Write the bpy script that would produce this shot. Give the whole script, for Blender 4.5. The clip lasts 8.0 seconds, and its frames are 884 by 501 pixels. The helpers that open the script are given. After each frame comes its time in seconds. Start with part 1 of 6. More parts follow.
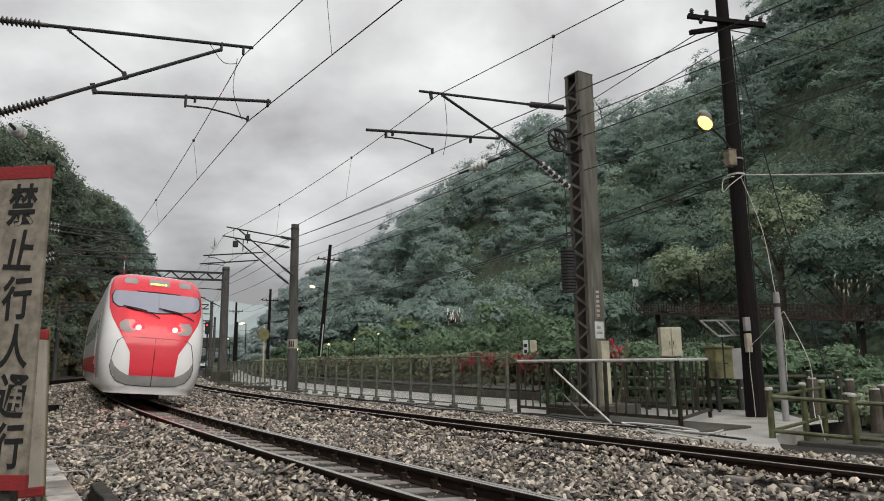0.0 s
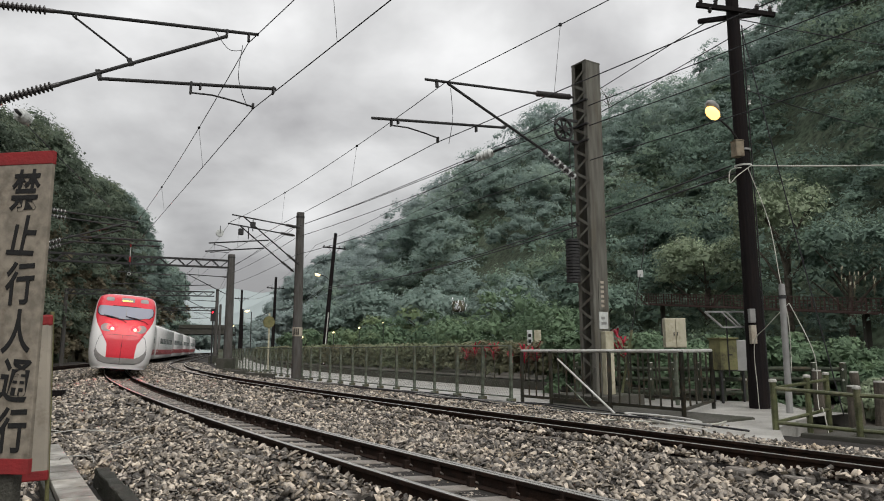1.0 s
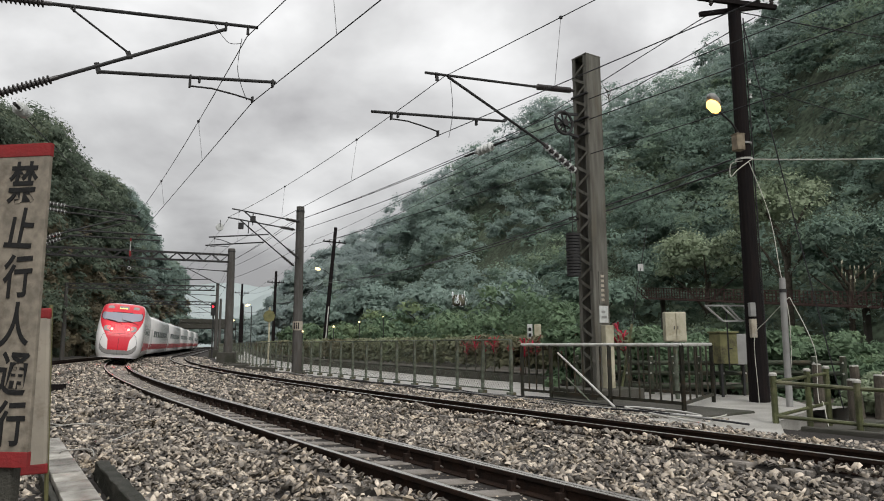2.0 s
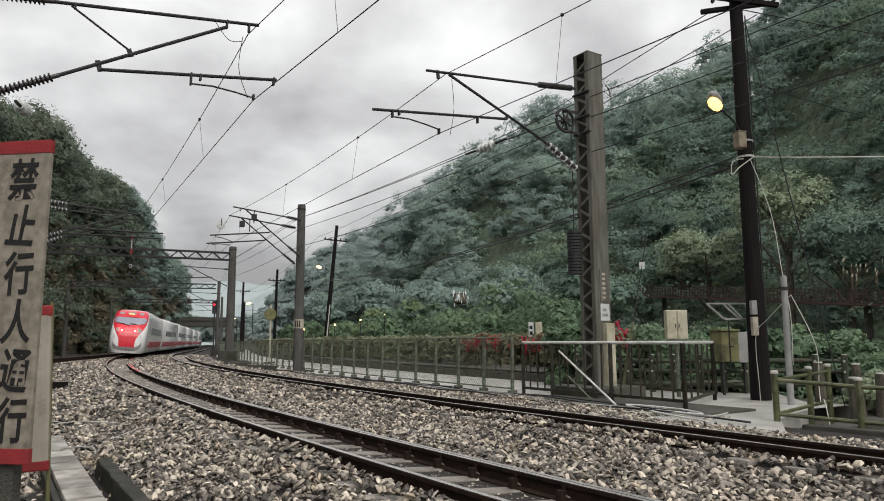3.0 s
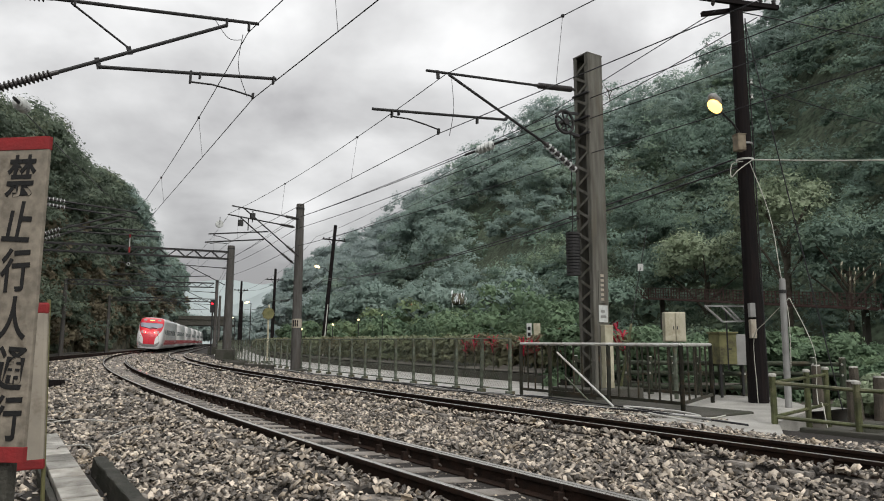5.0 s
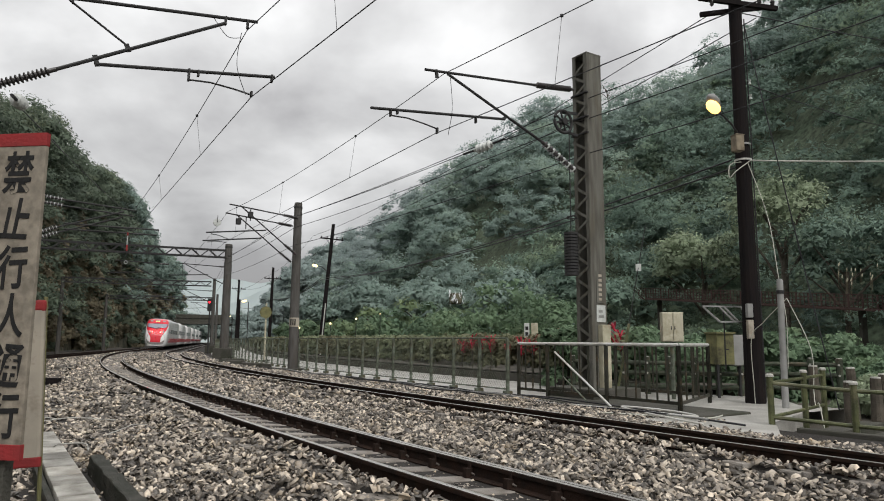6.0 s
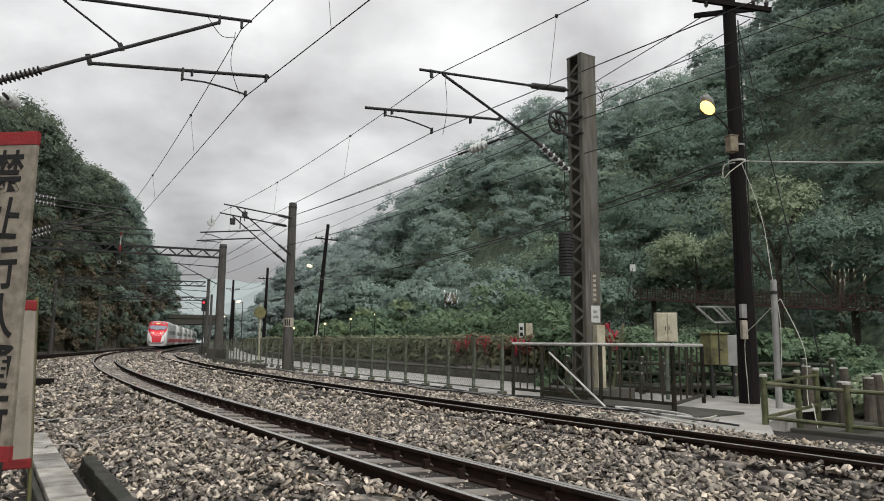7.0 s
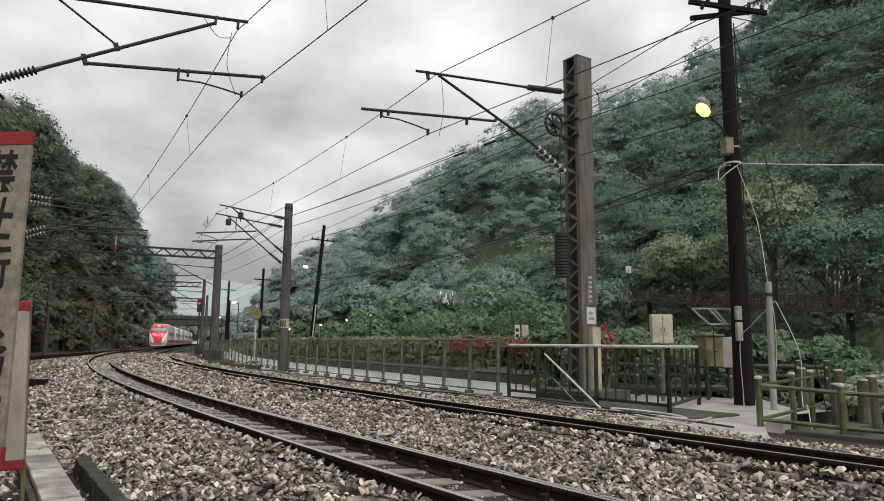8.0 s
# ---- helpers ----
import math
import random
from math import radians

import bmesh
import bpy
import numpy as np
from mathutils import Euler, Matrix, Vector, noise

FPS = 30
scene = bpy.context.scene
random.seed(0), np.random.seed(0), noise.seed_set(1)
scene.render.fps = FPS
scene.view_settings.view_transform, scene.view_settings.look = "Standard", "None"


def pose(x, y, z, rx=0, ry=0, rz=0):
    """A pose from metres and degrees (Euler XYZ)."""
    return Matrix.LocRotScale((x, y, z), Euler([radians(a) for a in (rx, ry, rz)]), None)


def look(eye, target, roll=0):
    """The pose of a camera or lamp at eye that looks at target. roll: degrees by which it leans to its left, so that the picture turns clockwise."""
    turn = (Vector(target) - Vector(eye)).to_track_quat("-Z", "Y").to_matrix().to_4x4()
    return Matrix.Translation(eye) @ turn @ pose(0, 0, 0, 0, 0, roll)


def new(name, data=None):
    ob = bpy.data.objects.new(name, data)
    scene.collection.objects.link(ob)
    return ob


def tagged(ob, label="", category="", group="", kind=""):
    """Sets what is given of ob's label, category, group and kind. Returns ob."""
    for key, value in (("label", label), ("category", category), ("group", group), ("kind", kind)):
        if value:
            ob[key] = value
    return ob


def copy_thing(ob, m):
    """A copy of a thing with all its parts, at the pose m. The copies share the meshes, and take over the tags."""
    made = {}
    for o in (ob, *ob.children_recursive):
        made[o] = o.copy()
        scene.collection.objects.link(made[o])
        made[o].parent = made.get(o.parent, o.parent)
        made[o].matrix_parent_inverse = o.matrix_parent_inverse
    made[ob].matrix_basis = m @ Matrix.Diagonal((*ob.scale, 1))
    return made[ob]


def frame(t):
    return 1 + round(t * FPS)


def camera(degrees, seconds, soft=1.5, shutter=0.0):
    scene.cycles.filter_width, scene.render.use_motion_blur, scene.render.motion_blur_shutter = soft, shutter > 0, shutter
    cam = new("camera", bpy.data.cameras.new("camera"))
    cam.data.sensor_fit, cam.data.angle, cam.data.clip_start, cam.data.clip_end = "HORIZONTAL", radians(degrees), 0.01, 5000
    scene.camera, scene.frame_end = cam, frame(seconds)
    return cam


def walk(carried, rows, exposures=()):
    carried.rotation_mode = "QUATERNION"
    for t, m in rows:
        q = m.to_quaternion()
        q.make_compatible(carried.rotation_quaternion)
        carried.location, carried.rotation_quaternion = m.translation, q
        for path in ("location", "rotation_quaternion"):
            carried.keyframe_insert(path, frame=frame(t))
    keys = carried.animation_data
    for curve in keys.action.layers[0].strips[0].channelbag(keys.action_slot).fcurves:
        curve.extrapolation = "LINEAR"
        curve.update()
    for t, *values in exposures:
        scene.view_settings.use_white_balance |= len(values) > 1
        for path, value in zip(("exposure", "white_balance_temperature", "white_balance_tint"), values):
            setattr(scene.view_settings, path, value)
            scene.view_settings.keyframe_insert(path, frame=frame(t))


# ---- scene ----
cam = camera(66.1, 8.0, 1.0)
PATH = [
    (0, (-0.021, -0.049, 1.107), (0.0, 1.925, 1.426), -0.7),
    (0.5, (-0.01, -0.04, 1.104), (-0.001, 1.936, 1.407), -0.2),
    (1, (-0.006, -0.038, 1.105), (-0.001, 1.941, 1.393), -0.2),
    (1.5, (-0.004, -0.028, 1.103), (0.001, 1.953, 1.381), -0.2),
    (3, (-0.004, -0.015, 1.094), (-0.003, 1.967, 1.36), -0.2),
    (3.5, (0.001, -0.017, 1.095), (0.001, 1.965, 1.362), -0.1),
    (4, (-0.003, -0.02, 1.1), (-0.002, 1.962, 1.367), -0.0),
    (4.5, (-0.005, -0.009, 1.097), (-0.002, 1.973, 1.365), 0.1),
    (6, (-0.014, 0.01, 1.09), (-0.002, 1.992, 1.356), 0.4),
    (6.5, (-0.015, 0.015, 1.092), (0.005, 1.997, 1.359), 0.4),
    (7, (-0.007, 0.024, 1.091), (0.02, 2.006, 1.358), 0.4),
    (7.5, (-0.007, 0.025, 1.089), (0.027, 2.007, 1.359), 0.4),
    (8, (-0.001, 0.024, 1.091), (0.037, 2.006, 1.362), 0.5),
]
walk(cam, [(t, look(eye, target, roll)) for t, eye, target, roll in PATH], [(0.0, -0.02), (1.0, 0.0), (3.0, 0.12), (8.0, 0.12)])

# ---- world, sun, exposure ----
world = bpy.data.worlds.new("overcast_sky")
scene.world = world
world.use_nodes = True


def sky_nodes():
    nt = world.node_tree
    nt.nodes.clear()
    N = nt.nodes.new
    out, bg = N("ShaderNodeOutputWorld"), N("ShaderNodeBackground")
    sky = N("ShaderNodeTexSky")
    sky.sky_type, sky.sun_disc = "NISHITA", False
    sky.sun_elevation, sky.sun_rotation = radians(49), radians(151)
    co, sep = N("ShaderNodeTexCoord"), N("ShaderNodeSeparateXYZ")
    nt.links.new(co.outputs["Generated"], sep.inputs[0])
    up = N("ShaderNodeMath")
    up.operation = "MAXIMUM"
    nt.links.new(sep.outputs["Z"], up.inputs[0])
    up.inputs[1].default_value = 0.0
    lift = N("ShaderNodeMath")
    lift.operation = "ADD"
    nt.links.new(up.outputs[0], lift.inputs[0])
    lift.inputs[1].default_value = 0.45
    flat = N("ShaderNodeVectorMath")
    flat.operation = "SCALE"
    inv = N("ShaderNodeMath")
    inv.operation = "DIVIDE"
    inv.inputs[0].default_value = 1.0
    nt.links.new(lift.outputs[0], inv.inputs[1])
    nt.links.new(co.outputs["Generated"], flat.inputs[0])
    nt.links.new(inv.outputs[0], flat.inputs["Scale"])
    big = N("ShaderNodeTexNoise")
    big.inputs["Scale"].default_value, big.inputs["Detail"].default_value = 2.3, 6.0
    big.inputs["Roughness"].default_value = 0.5
    big.inputs["Distortion"].default_value = 0.15
    shift = N("ShaderNodeVectorMath")
    shift.operation = "ADD"
    shift.inputs[1].default_value = CLOUD_SHIFT
    nt.links.new(flat.outputs[0], shift.inputs[0])
    nt.links.new(shift.outputs[0], big.inputs["Vector"])
    ramp = N("ShaderNodeValToRGB")
    els = ramp.color_ramp.elements
    els[0].position, els[0].color = 0.36, (0.44, 0.435, 0.44, 1)
    els[1].position, els[1].color = 0.72, (1.02, 1.02, 1.02, 1)
    mid = els.new(0.5)
    mid.color = (0.65, 0.65, 0.65, 1)
    nt.links.new(big.outputs["Fac"], ramp.inputs["Fac"])
    mix = N("ShaderNodeMixRGB")
    mix.inputs["Fac"].default_value = 0.96
    dim = N("ShaderNodeMixRGB")
    dim.blend_type = "MULTIPLY"
    dim.inputs["Fac"].default_value = 1.0
    dim.inputs[2].default_value = (0.1, 0.1, 0.1, 1)
    nt.links.new(sky.outputs["Color"], dim.inputs[1])
    nt.links.new(dim.outputs["Color"], mix.inputs[1])
    nt.links.new(ramp.outputs["Color"], mix.inputs[2])
    # an overcast sky grows brighter towards the zenith
    grow = N("ShaderNodeMath")
    grow.operation = "MULTIPLY_ADD"
    grow.inputs[1].default_value, grow.inputs[2].default_value = 1.1, 0.69
    nt.links.new(up.outputs[0], grow.inputs[0])
    full = N("ShaderNodeVectorMath")
    full.operation = "SCALE"
    nt.links.new(mix.outputs["Color"], full.inputs[0])
    nt.links.new(grow.outputs[0], full.inputs["Scale"])
    nt.links.new(full.outputs[0], bg.inputs["Color"])
    bg.inputs["Strength"].default_value = SKY_STRENGTH
    nt.links.new(bg.outputs["Background"], out.inputs["Surface"])


CLOUD_SHIFT = (0.05, 0.2, 0.0)
SKY_STRENGTH = 1.0
sky_nodes()
sun = new("sun", bpy.data.lights.new("sun", "SUN"))
sun.data.energy, sun.data.angle, sun.data.color = 2.0, radians(40), (1.0, 0.97, 0.93)
sun.matrix_world = look((22, -40, 52), (0, 0, 0))


# ---- materials ----
def material(name, color, rough=0.7, metal=0.0, scale=8.0, vary=0.25, bump=0.2, tint=None, island=0.0, objvar=0.0, spec=0.3, fine=60.0, coat=0.0, stain=None, speckle=0.0, skew=1.0, stretch=1.0):
    """Two scales of noise over a base colour, with fine relief; stain: a second colour in blotches."""
    m = bpy.data.materials.new(name)
    m.use_nodes = True
    nt = m.node_tree
    b = nt.nodes["Principled BSDF"]
    N, K = nt.nodes.new, nt.links.new
    co = N("ShaderNodeTexCoord")
    n1, n2 = N("ShaderNodeTexNoise"), N("ShaderNodeTexNoise")
    n1.inputs["Scale"].default_value, n2.inputs["Scale"].default_value = scale, fine
    n1.inputs["Detail"].default_value, n2.inputs["Detail"].default_value = 5, 3
    place = co.outputs["Object"]
    if stretch != 1.0:
        mp = N("ShaderNodeMapping")
        mp.inputs["Scale"].default_value = (1, 1, stretch)
        K(place, mp.inputs["Vector"])
        place = mp.outputs["Vector"]
    for n in (n1, n2):
        K(place, n.inputs["Vector"])
    c2 = tint or tuple(min(1, c * 0.55) for c in color)
    mx = N("ShaderNodeMixRGB")
    mx.inputs[1].default_value, mx.inputs[2].default_value = (*color, 1), (*c2, 1)
    r1 = N("ShaderNodeMapRange")
    r1.inputs[1].default_value, r1.inputs[2].default_value = 0.35, 0.7
    r1.inputs[3].default_value, r1.inputs[4].default_value = 0.0, min(1.0, vary * 2.5)
    K(n1.outputs["Fac"], r1.inputs[0])
    K(r1.outputs[0], mx.inputs["Fac"])
    last = mx.outputs["Color"]
    if stain:
        n3 = N("ShaderNodeTexNoise")
        n3.inputs["Scale"].default_value, n3.inputs["Detail"].default_value = scale * 0.45, 7
        n3.inputs["Roughness"].default_value = 0.7
        K(place, n3.inputs["Vector"])
        r3 = N("ShaderNodeMapRange")
        r3.inputs[1].default_value, r3.inputs[2].default_value = 0.52, 0.66
        K(n3.outputs["Fac"], r3.inputs[0])
        ms = N("ShaderNodeMixRGB")
        ms.inputs[2].default_value = (*stain, 1)
        K(r3.outputs[0], ms.inputs["Fac"])
        K(last, ms.inputs[1])
        last = ms.outputs["Color"]
    for on, src in ((island, "geo"), (objvar, "ob")):
        if on:
            if src == "geo":
                g = N("ShaderNodeNewGeometry").outputs["Random Per Island"]
            else:
                g = N("ShaderNodeObjectInfo").outputs["Random"]
            hsv = N("ShaderNodeHueSaturation")
            rr = N("ShaderNodeMapRange")
            rr.inputs[3].default_value, rr.inputs[4].default_value = 1 - on, 1 + on * (1 if skew == 1 else 2)
            if skew != 1:
                pw = N("ShaderNodeMath")
                pw.operation = "POWER"
                pw.inputs[1].default_value = skew
                K(g, pw.inputs[0])
                g = pw.outputs[0]
            K(g, rr.inputs[0])
            K(rr.outputs[0], hsv.inputs["Value"])
            K(last, hsv.inputs["Color"])
            last = hsv.outputs["Color"]
    if speckle:
        hs = N("ShaderNodeHueSaturation")
        sp = N("ShaderNodeMapRange")
        sp.inputs[1].default_value, sp.inputs[2].default_value = 0.33, 0.66
        sp.inputs[3].default_value, sp.inputs[4].default_value = 1 - speckle, 1 + speckle
        K(n2.outputs["Fac"], sp.inputs[0])
        K(sp.outputs[0], hs.inputs["Value"])
        K(last, hs.inputs["Color"])
        last = hs.outputs["Color"]
    K(last, b.inputs["Base Color"])
    rm = N("ShaderNodeMapRange")
    rm.inputs[3].default_value, rm.inputs[4].default_value = max(0.03, rough - 0.12), min(1, rough + 0.12)
    K(n2.outputs["Fac"], rm.inputs[0])
    K(rm.outputs[0], b.inputs["Roughness"])
    b.inputs["Metallic"].default_value = metal
    b.inputs["Specular IOR Level"].default_value = spec
    b.inputs["Coat Weight"].default_value = coat
    if bump:
        bp = N("ShaderNodeBump")
        bp.inputs["Strength"].default_value, bp.inputs["Distance"].default_value = bump, 0.02
        K(n2.outputs["Fac"], bp.inputs["Height"])
        K(bp.outputs[0], b.inputs["Normal"])
    return m


def glow(name, color, strength):
    m = bpy.data.materials.new(name)
    m.use_nodes = True
    b = m.node_tree.nodes["Principled BSDF"]
    b.inputs["Base Color"].default_value = (*color, 1)
    b.inputs["Emission Color"].default_value = (*color, 1)
    b.inputs["Emission Strength"].default_value = strength
    return m


def leafy(name, color, tint, island=0.14, gloss=0.65, lit=None, speckle=0.22, spec=0.12, through_light=0.35):
    """Thin leaves: colour drifts from crown to crown and from leaf to leaf, and light shines through."""
    m = material(name, color, rough=gloss, scale=0.24, vary=0.45, bump=0, tint=tint, island=island, spec=spec, fine=1.6, stain=lit, speckle=speckle)
    nt = m.node_tree
    b = nt.nodes["Principled BSDF"]
    out = next(n for n in nt.nodes if n.bl_idname == "ShaderNodeOutputMaterial")
    thin, mix = nt.nodes.new("ShaderNodeBsdfTranslucent"), nt.nodes.new("ShaderNodeMixShader")
    nt.links.new(b.inputs["Base Color"].links[0].from_socket, thin.inputs["Color"])
    mix.inputs[0].default_value = through_light
    nt.links.new(b.outputs["BSDF"], mix.inputs[1])
    nt.links.new(thin.outputs["BSDF"], mix.inputs[2])
    nt.links.new(mix.outputs["Shader"], out.inputs["Surface"])
    return m


M_GROUND = material("packed_earth", (0.1, 0.09, 0.075), 0.9, scale=0.6, vary=0.35, bump=0.6, fine=14)
# near-black bed: the shade in the gaps between stones is painted here
M_BED_SHADE = material("shaded_ballast_bed", (0.028, 0.025, 0.022), 0.9, scale=3.0, vary=0.4, bump=1.0, fine=26, tint=(0.025, 0.022, 0.02))
M_STONE = material("ballast_stone", (0.335, 0.29, 0.233), 0.4, scale=3.0, vary=0.3, bump=0.1, island=0.76, skew=2.2, fine=50, tint=(0.09, 0.08, 0.075), stain=(0.22, 0.175, 0.12), spec=0.5)
M_RAILTOP = material("worn_rail_head", (0.55, 0.53, 0.5), 0.3, 0.8, scale=4, vary=0.1, bump=0.05, fine=80)
M_RAIL = material("rusty_rail_web", (0.018, 0.013, 0.011), 0.85, 0.0, spec=0.12, scale=9, vary=0.4, bump=0.4, tint=(0.035, 0.02, 0.014))
M_SLEEPER = material("concrete_sleeper", (0.27, 0.25, 0.225), 0.6, scale=5, vary=0.5, bump=0.5, objvar=0.2, tint=(0.16, 0.14, 0.12))
M_CLIP = material("rail_clip_steel", (0.16, 0.14, 0.125), 0.55, 0.6, scale=20, vary=0.3)
M_CONC = material("wet_concrete", (0.46, 0.45, 0.42), 0.38, scale=1.4, vary=0.45, bump=0.4, speckle=0.15, tint=(0.25, 0.24, 0.22), stain=(0.3, 0.29, 0.265))
M_SLAB = material("dirty_drain_concrete", (0.47, 0.455, 0.415), 0.4, scale=3.5, vary=0.5, bump=0.6, tint=(0.13, 0.12, 0.1), stain=(0.2, 0.18, 0.15), objvar=0.3)
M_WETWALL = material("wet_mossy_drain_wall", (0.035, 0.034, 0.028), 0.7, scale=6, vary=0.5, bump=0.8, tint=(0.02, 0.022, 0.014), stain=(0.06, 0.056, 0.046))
M_CONC_OLD = material("mossy_concrete", (0.075, 0.071, 0.062), 0.85, scale=2.2, vary=0.5, bump=0.6, tint=(0.05, 0.05, 0.038), stain=(0.04, 0.044, 0.03))
M_MAST = material("weathered_concrete_mast", (0.1, 0.096, 0.09), 0.85, stretch=0.15, scale=9, vary=0.5, bump=0.5, tint=(0.06, 0.056, 0.05), stain=(0.085, 0.075, 0.065))
M_STEEL = material("dark_galvanised_steel", (0.034, 0.034, 0.035), 0.65, 0.0, spec=0.25, scale=6, vary=0.35, bump=0.25, tint=(0.027, 0.026, 0.025))
M_RUSTSTEEL = material("weathered_mast_plate", (0.15, 0.147, 0.128), 0.75, 0.1, stretch=0.12, scale=9, vary=0.5, bump=0.3, tint=(0.075, 0.07, 0.058), stain=(0.105, 0.095, 0.072))
M_WIRE = material("copper_wire_dark", (0.035, 0.035, 0.038), 0.5, 0.5, scale=3, vary=0.2, bump=0)
M_PALEWIRE = material("pale_cable", (0.5, 0.5, 0.44), 0.55, 0.0, scale=3, vary=0.2, bump=0)
M_PORC = material("brown_porcelain", (0.06, 0.055, 0.054), 0.25, 0, scale=12, vary=0.2, bump=0.1)
M_PORCW = material("pale_porcelain", (0.55, 0.57, 0.55), 0.25, 0, scale=12, vary=0.2, bump=0.1)
M_FENCE = material("mossy_green_steel_fence", (0.17, 0.2, 0.155), 0.65, 0.0, scale=7, vary=0.5, bump=0.4, tint=(0.05, 0.05, 0.035), stain=(0.14, 0.12, 0.07))
M_RAILING = material("dark_wet_railing_steel", (0.038, 0.04, 0.028), 0.4, 0.0, spec=0.4, scale=8, vary=0.5, bump=0.3, tint=(0.02, 0.018, 0.014), stain=(0.07, 0.05, 0.03))
M_WHITEPIPE = material("wet_white_pipe", (0.6, 0.6, 0.58), 0.3, 0.1, scale=5, vary=0.3, bump=0.15, tint=(0.35, 0.33, 0.28))
M_PIPE = material("yellow_green_pipe", (0.115, 0.125, 0.06), 0.3, 0.1, scale=6, vary=0.5, bump=0.3, tint=(0.05, 0.055, 0.03), stain=(0.17, 0.16, 0.1))
M_LOG = material("mossy_log_fence", (0.06, 0.075, 0.05), 0.8, scale=6, vary=0.5, bump=0.7, tint=(0.025, 0.03, 0.02), stain=(0.09, 0.075, 0.05))
M_LOGEND = material("cut_log_end", (0.48, 0.47, 0.43), 0.6, scale=20, vary=0.35, bump=0.4)
M_POLE = material("tarred_wood_pole", (0.012, 0.011, 0.0115), 0.9, spec=0.08, stretch=0.1, scale=14, vary=0.4, bump=0.6, tint=(0.017, 0.0135, 0.013))
M_BARK = material("bark", (0.11, 0.095, 0.075), 0.9, scale=5, vary=0.5, bump=0.9, tint=(0.05, 0.045, 0.035))
M_HILL = material("forest_floor", (0.09, 0.12, 0.08), 0.95, scale=0.15, vary=0.4, bump=1.0, speckle=0.5, fine=2.2, tint=(0.06, 0.07, 0.045))
M_ROCK = material("mossy_rock_face", (0.14, 0.13, 0.09), 0.95, scale=0.5, vary=0.5, bump=1.0, speckle=0.6, fine=2.0, tint=(0.03, 0.035, 0.02))
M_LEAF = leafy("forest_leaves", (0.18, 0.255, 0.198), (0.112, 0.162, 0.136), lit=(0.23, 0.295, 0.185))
M_SHRUB = leafy("valley_shrub_leaves", (0.17, 0.245, 0.145), (0.1, 0.155, 0.1), lit=(0.23, 0.29, 0.155))
# haze is painted into the next two leaf colours: paler and bluer with distance
M_LEAF_HAZE_MID = leafy("midway_haze_leaves", (0.285, 0.365, 0.32), (0.22, 0.29, 0.262), lit=(0.315, 0.39, 0.3), speckle=0.14, spec=0.04, gloss=0.8, island=0.09, through_light=0.42)
M_LEAF_HAZE_FAR = leafy("distant_haze_leaves", (0.33, 0.395, 0.375), (0.29, 0.35, 0.34), lit=(0.34, 0.405, 0.36), speckle=0.1, spec=0.02, gloss=0.85, island=0.06, through_light=0.45)
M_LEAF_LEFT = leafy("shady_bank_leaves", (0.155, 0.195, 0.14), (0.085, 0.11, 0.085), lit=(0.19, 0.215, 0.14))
M_LEAF_PALE = leafy("pale_tree_leaves", (0.29, 0.345, 0.23), (0.19, 0.24, 0.155))
M_DRY = leafy("dry_hanging_grass", (0.23, 0.2, 0.135), (0.13, 0.118, 0.08))
M_HEDGE = leafy("hedge_leaves", (0.215, 0.245, 0.15), (0.17, 0.155, 0.1))
M_REDLEAF = leafy("red_cordyline_leaves", (0.5, 0.04, 0.075), (0.3, 0.035, 0.055), island=0.4, gloss=0.4)
# wooded hills with the mist painted into their pale blue-grey
M_FARHILL = material("far_hill_mist_tint", (0.33, 0.375, 0.375), 1.0, scale=0.02, vary=0.25, bump=0, fine=0.2, tint=(0.27, 0.315, 0.31), spec=0.0)
M_TWHITE = material("white_train_paint", (0.82, 0.81, 0.8), 0.3, scale=1.5, vary=0.15, bump=0.02, coat=0.3, tint=(0.68, 0.67, 0.65))
M_TRED = material("red_train_paint", (0.72, 0.035, 0.055), 0.3, scale=1.5, vary=0.15, bump=0.02, coat=0.3, tint=(0.55, 0.03, 0.045))
M_TGREY = material("grey_train_apron", (0.32, 0.31, 0.3), 0.45, scale=2, vary=0.3, bump=0.05, tint=(0.2, 0.19, 0.18))
M_TDARK = material("train_underframe", (0.018, 0.018, 0.02), 0.8, 0.0, scale=3, vary=0.3)
M_TDOOR = material("pale_train_door_paint", (0.66, 0.65, 0.63), 0.35, scale=2, vary=0.2, bump=0.02, tint=(0.55, 0.54, 0.52))
M_TGLASS = material("windscreen_glass", (0.3, 0.31, 0.37), 0.08, 0.0, scale=1, vary=0.1, bump=0, spec=0.9, tint=(0.22, 0.23, 0.29))
# glass base lifted to grey, painting in the reflected sky
M_TWIN_SKY = material("train_window_sky_glass", (0.27, 0.27, 0.265), 0.12, 0.0, scale=1, vary=0.1, bump=0, spec=0.8)
M_TAIL = glow("tail_light_red", (1.0, 0.0006, 0.001), 110.0)
M_TAILCORE = glow("tail_light_core", (1.0, 0.09, 0.07), 14.0)
M_SIGNAL = glow("red_signal_light", (1.0, 0.015, 0.03), 5.0)
M_DEST = glow("destination_display", (1.0, 0.62, 0.12), 1.6)
M_FALL = material("foaming_water", (0.85, 0.88, 0.9), 0.25, scale=4, vary=0.1, bump=0.3)
M_LAMP = glow("sodium_lamp", (1.0, 0.56, 0.14), 3.2)
M_LAMPW = glow("pale_lamp", (1.0, 0.78, 0.4), 2.2)
M_SIGN = material("dirty_white_sign_paint", (0.42, 0.375, 0.305), 0.6, scale=7, vary=0.4, bump=0.04, tint=(0.32, 0.29, 0.24), stain=(0.22, 0.185, 0.14))
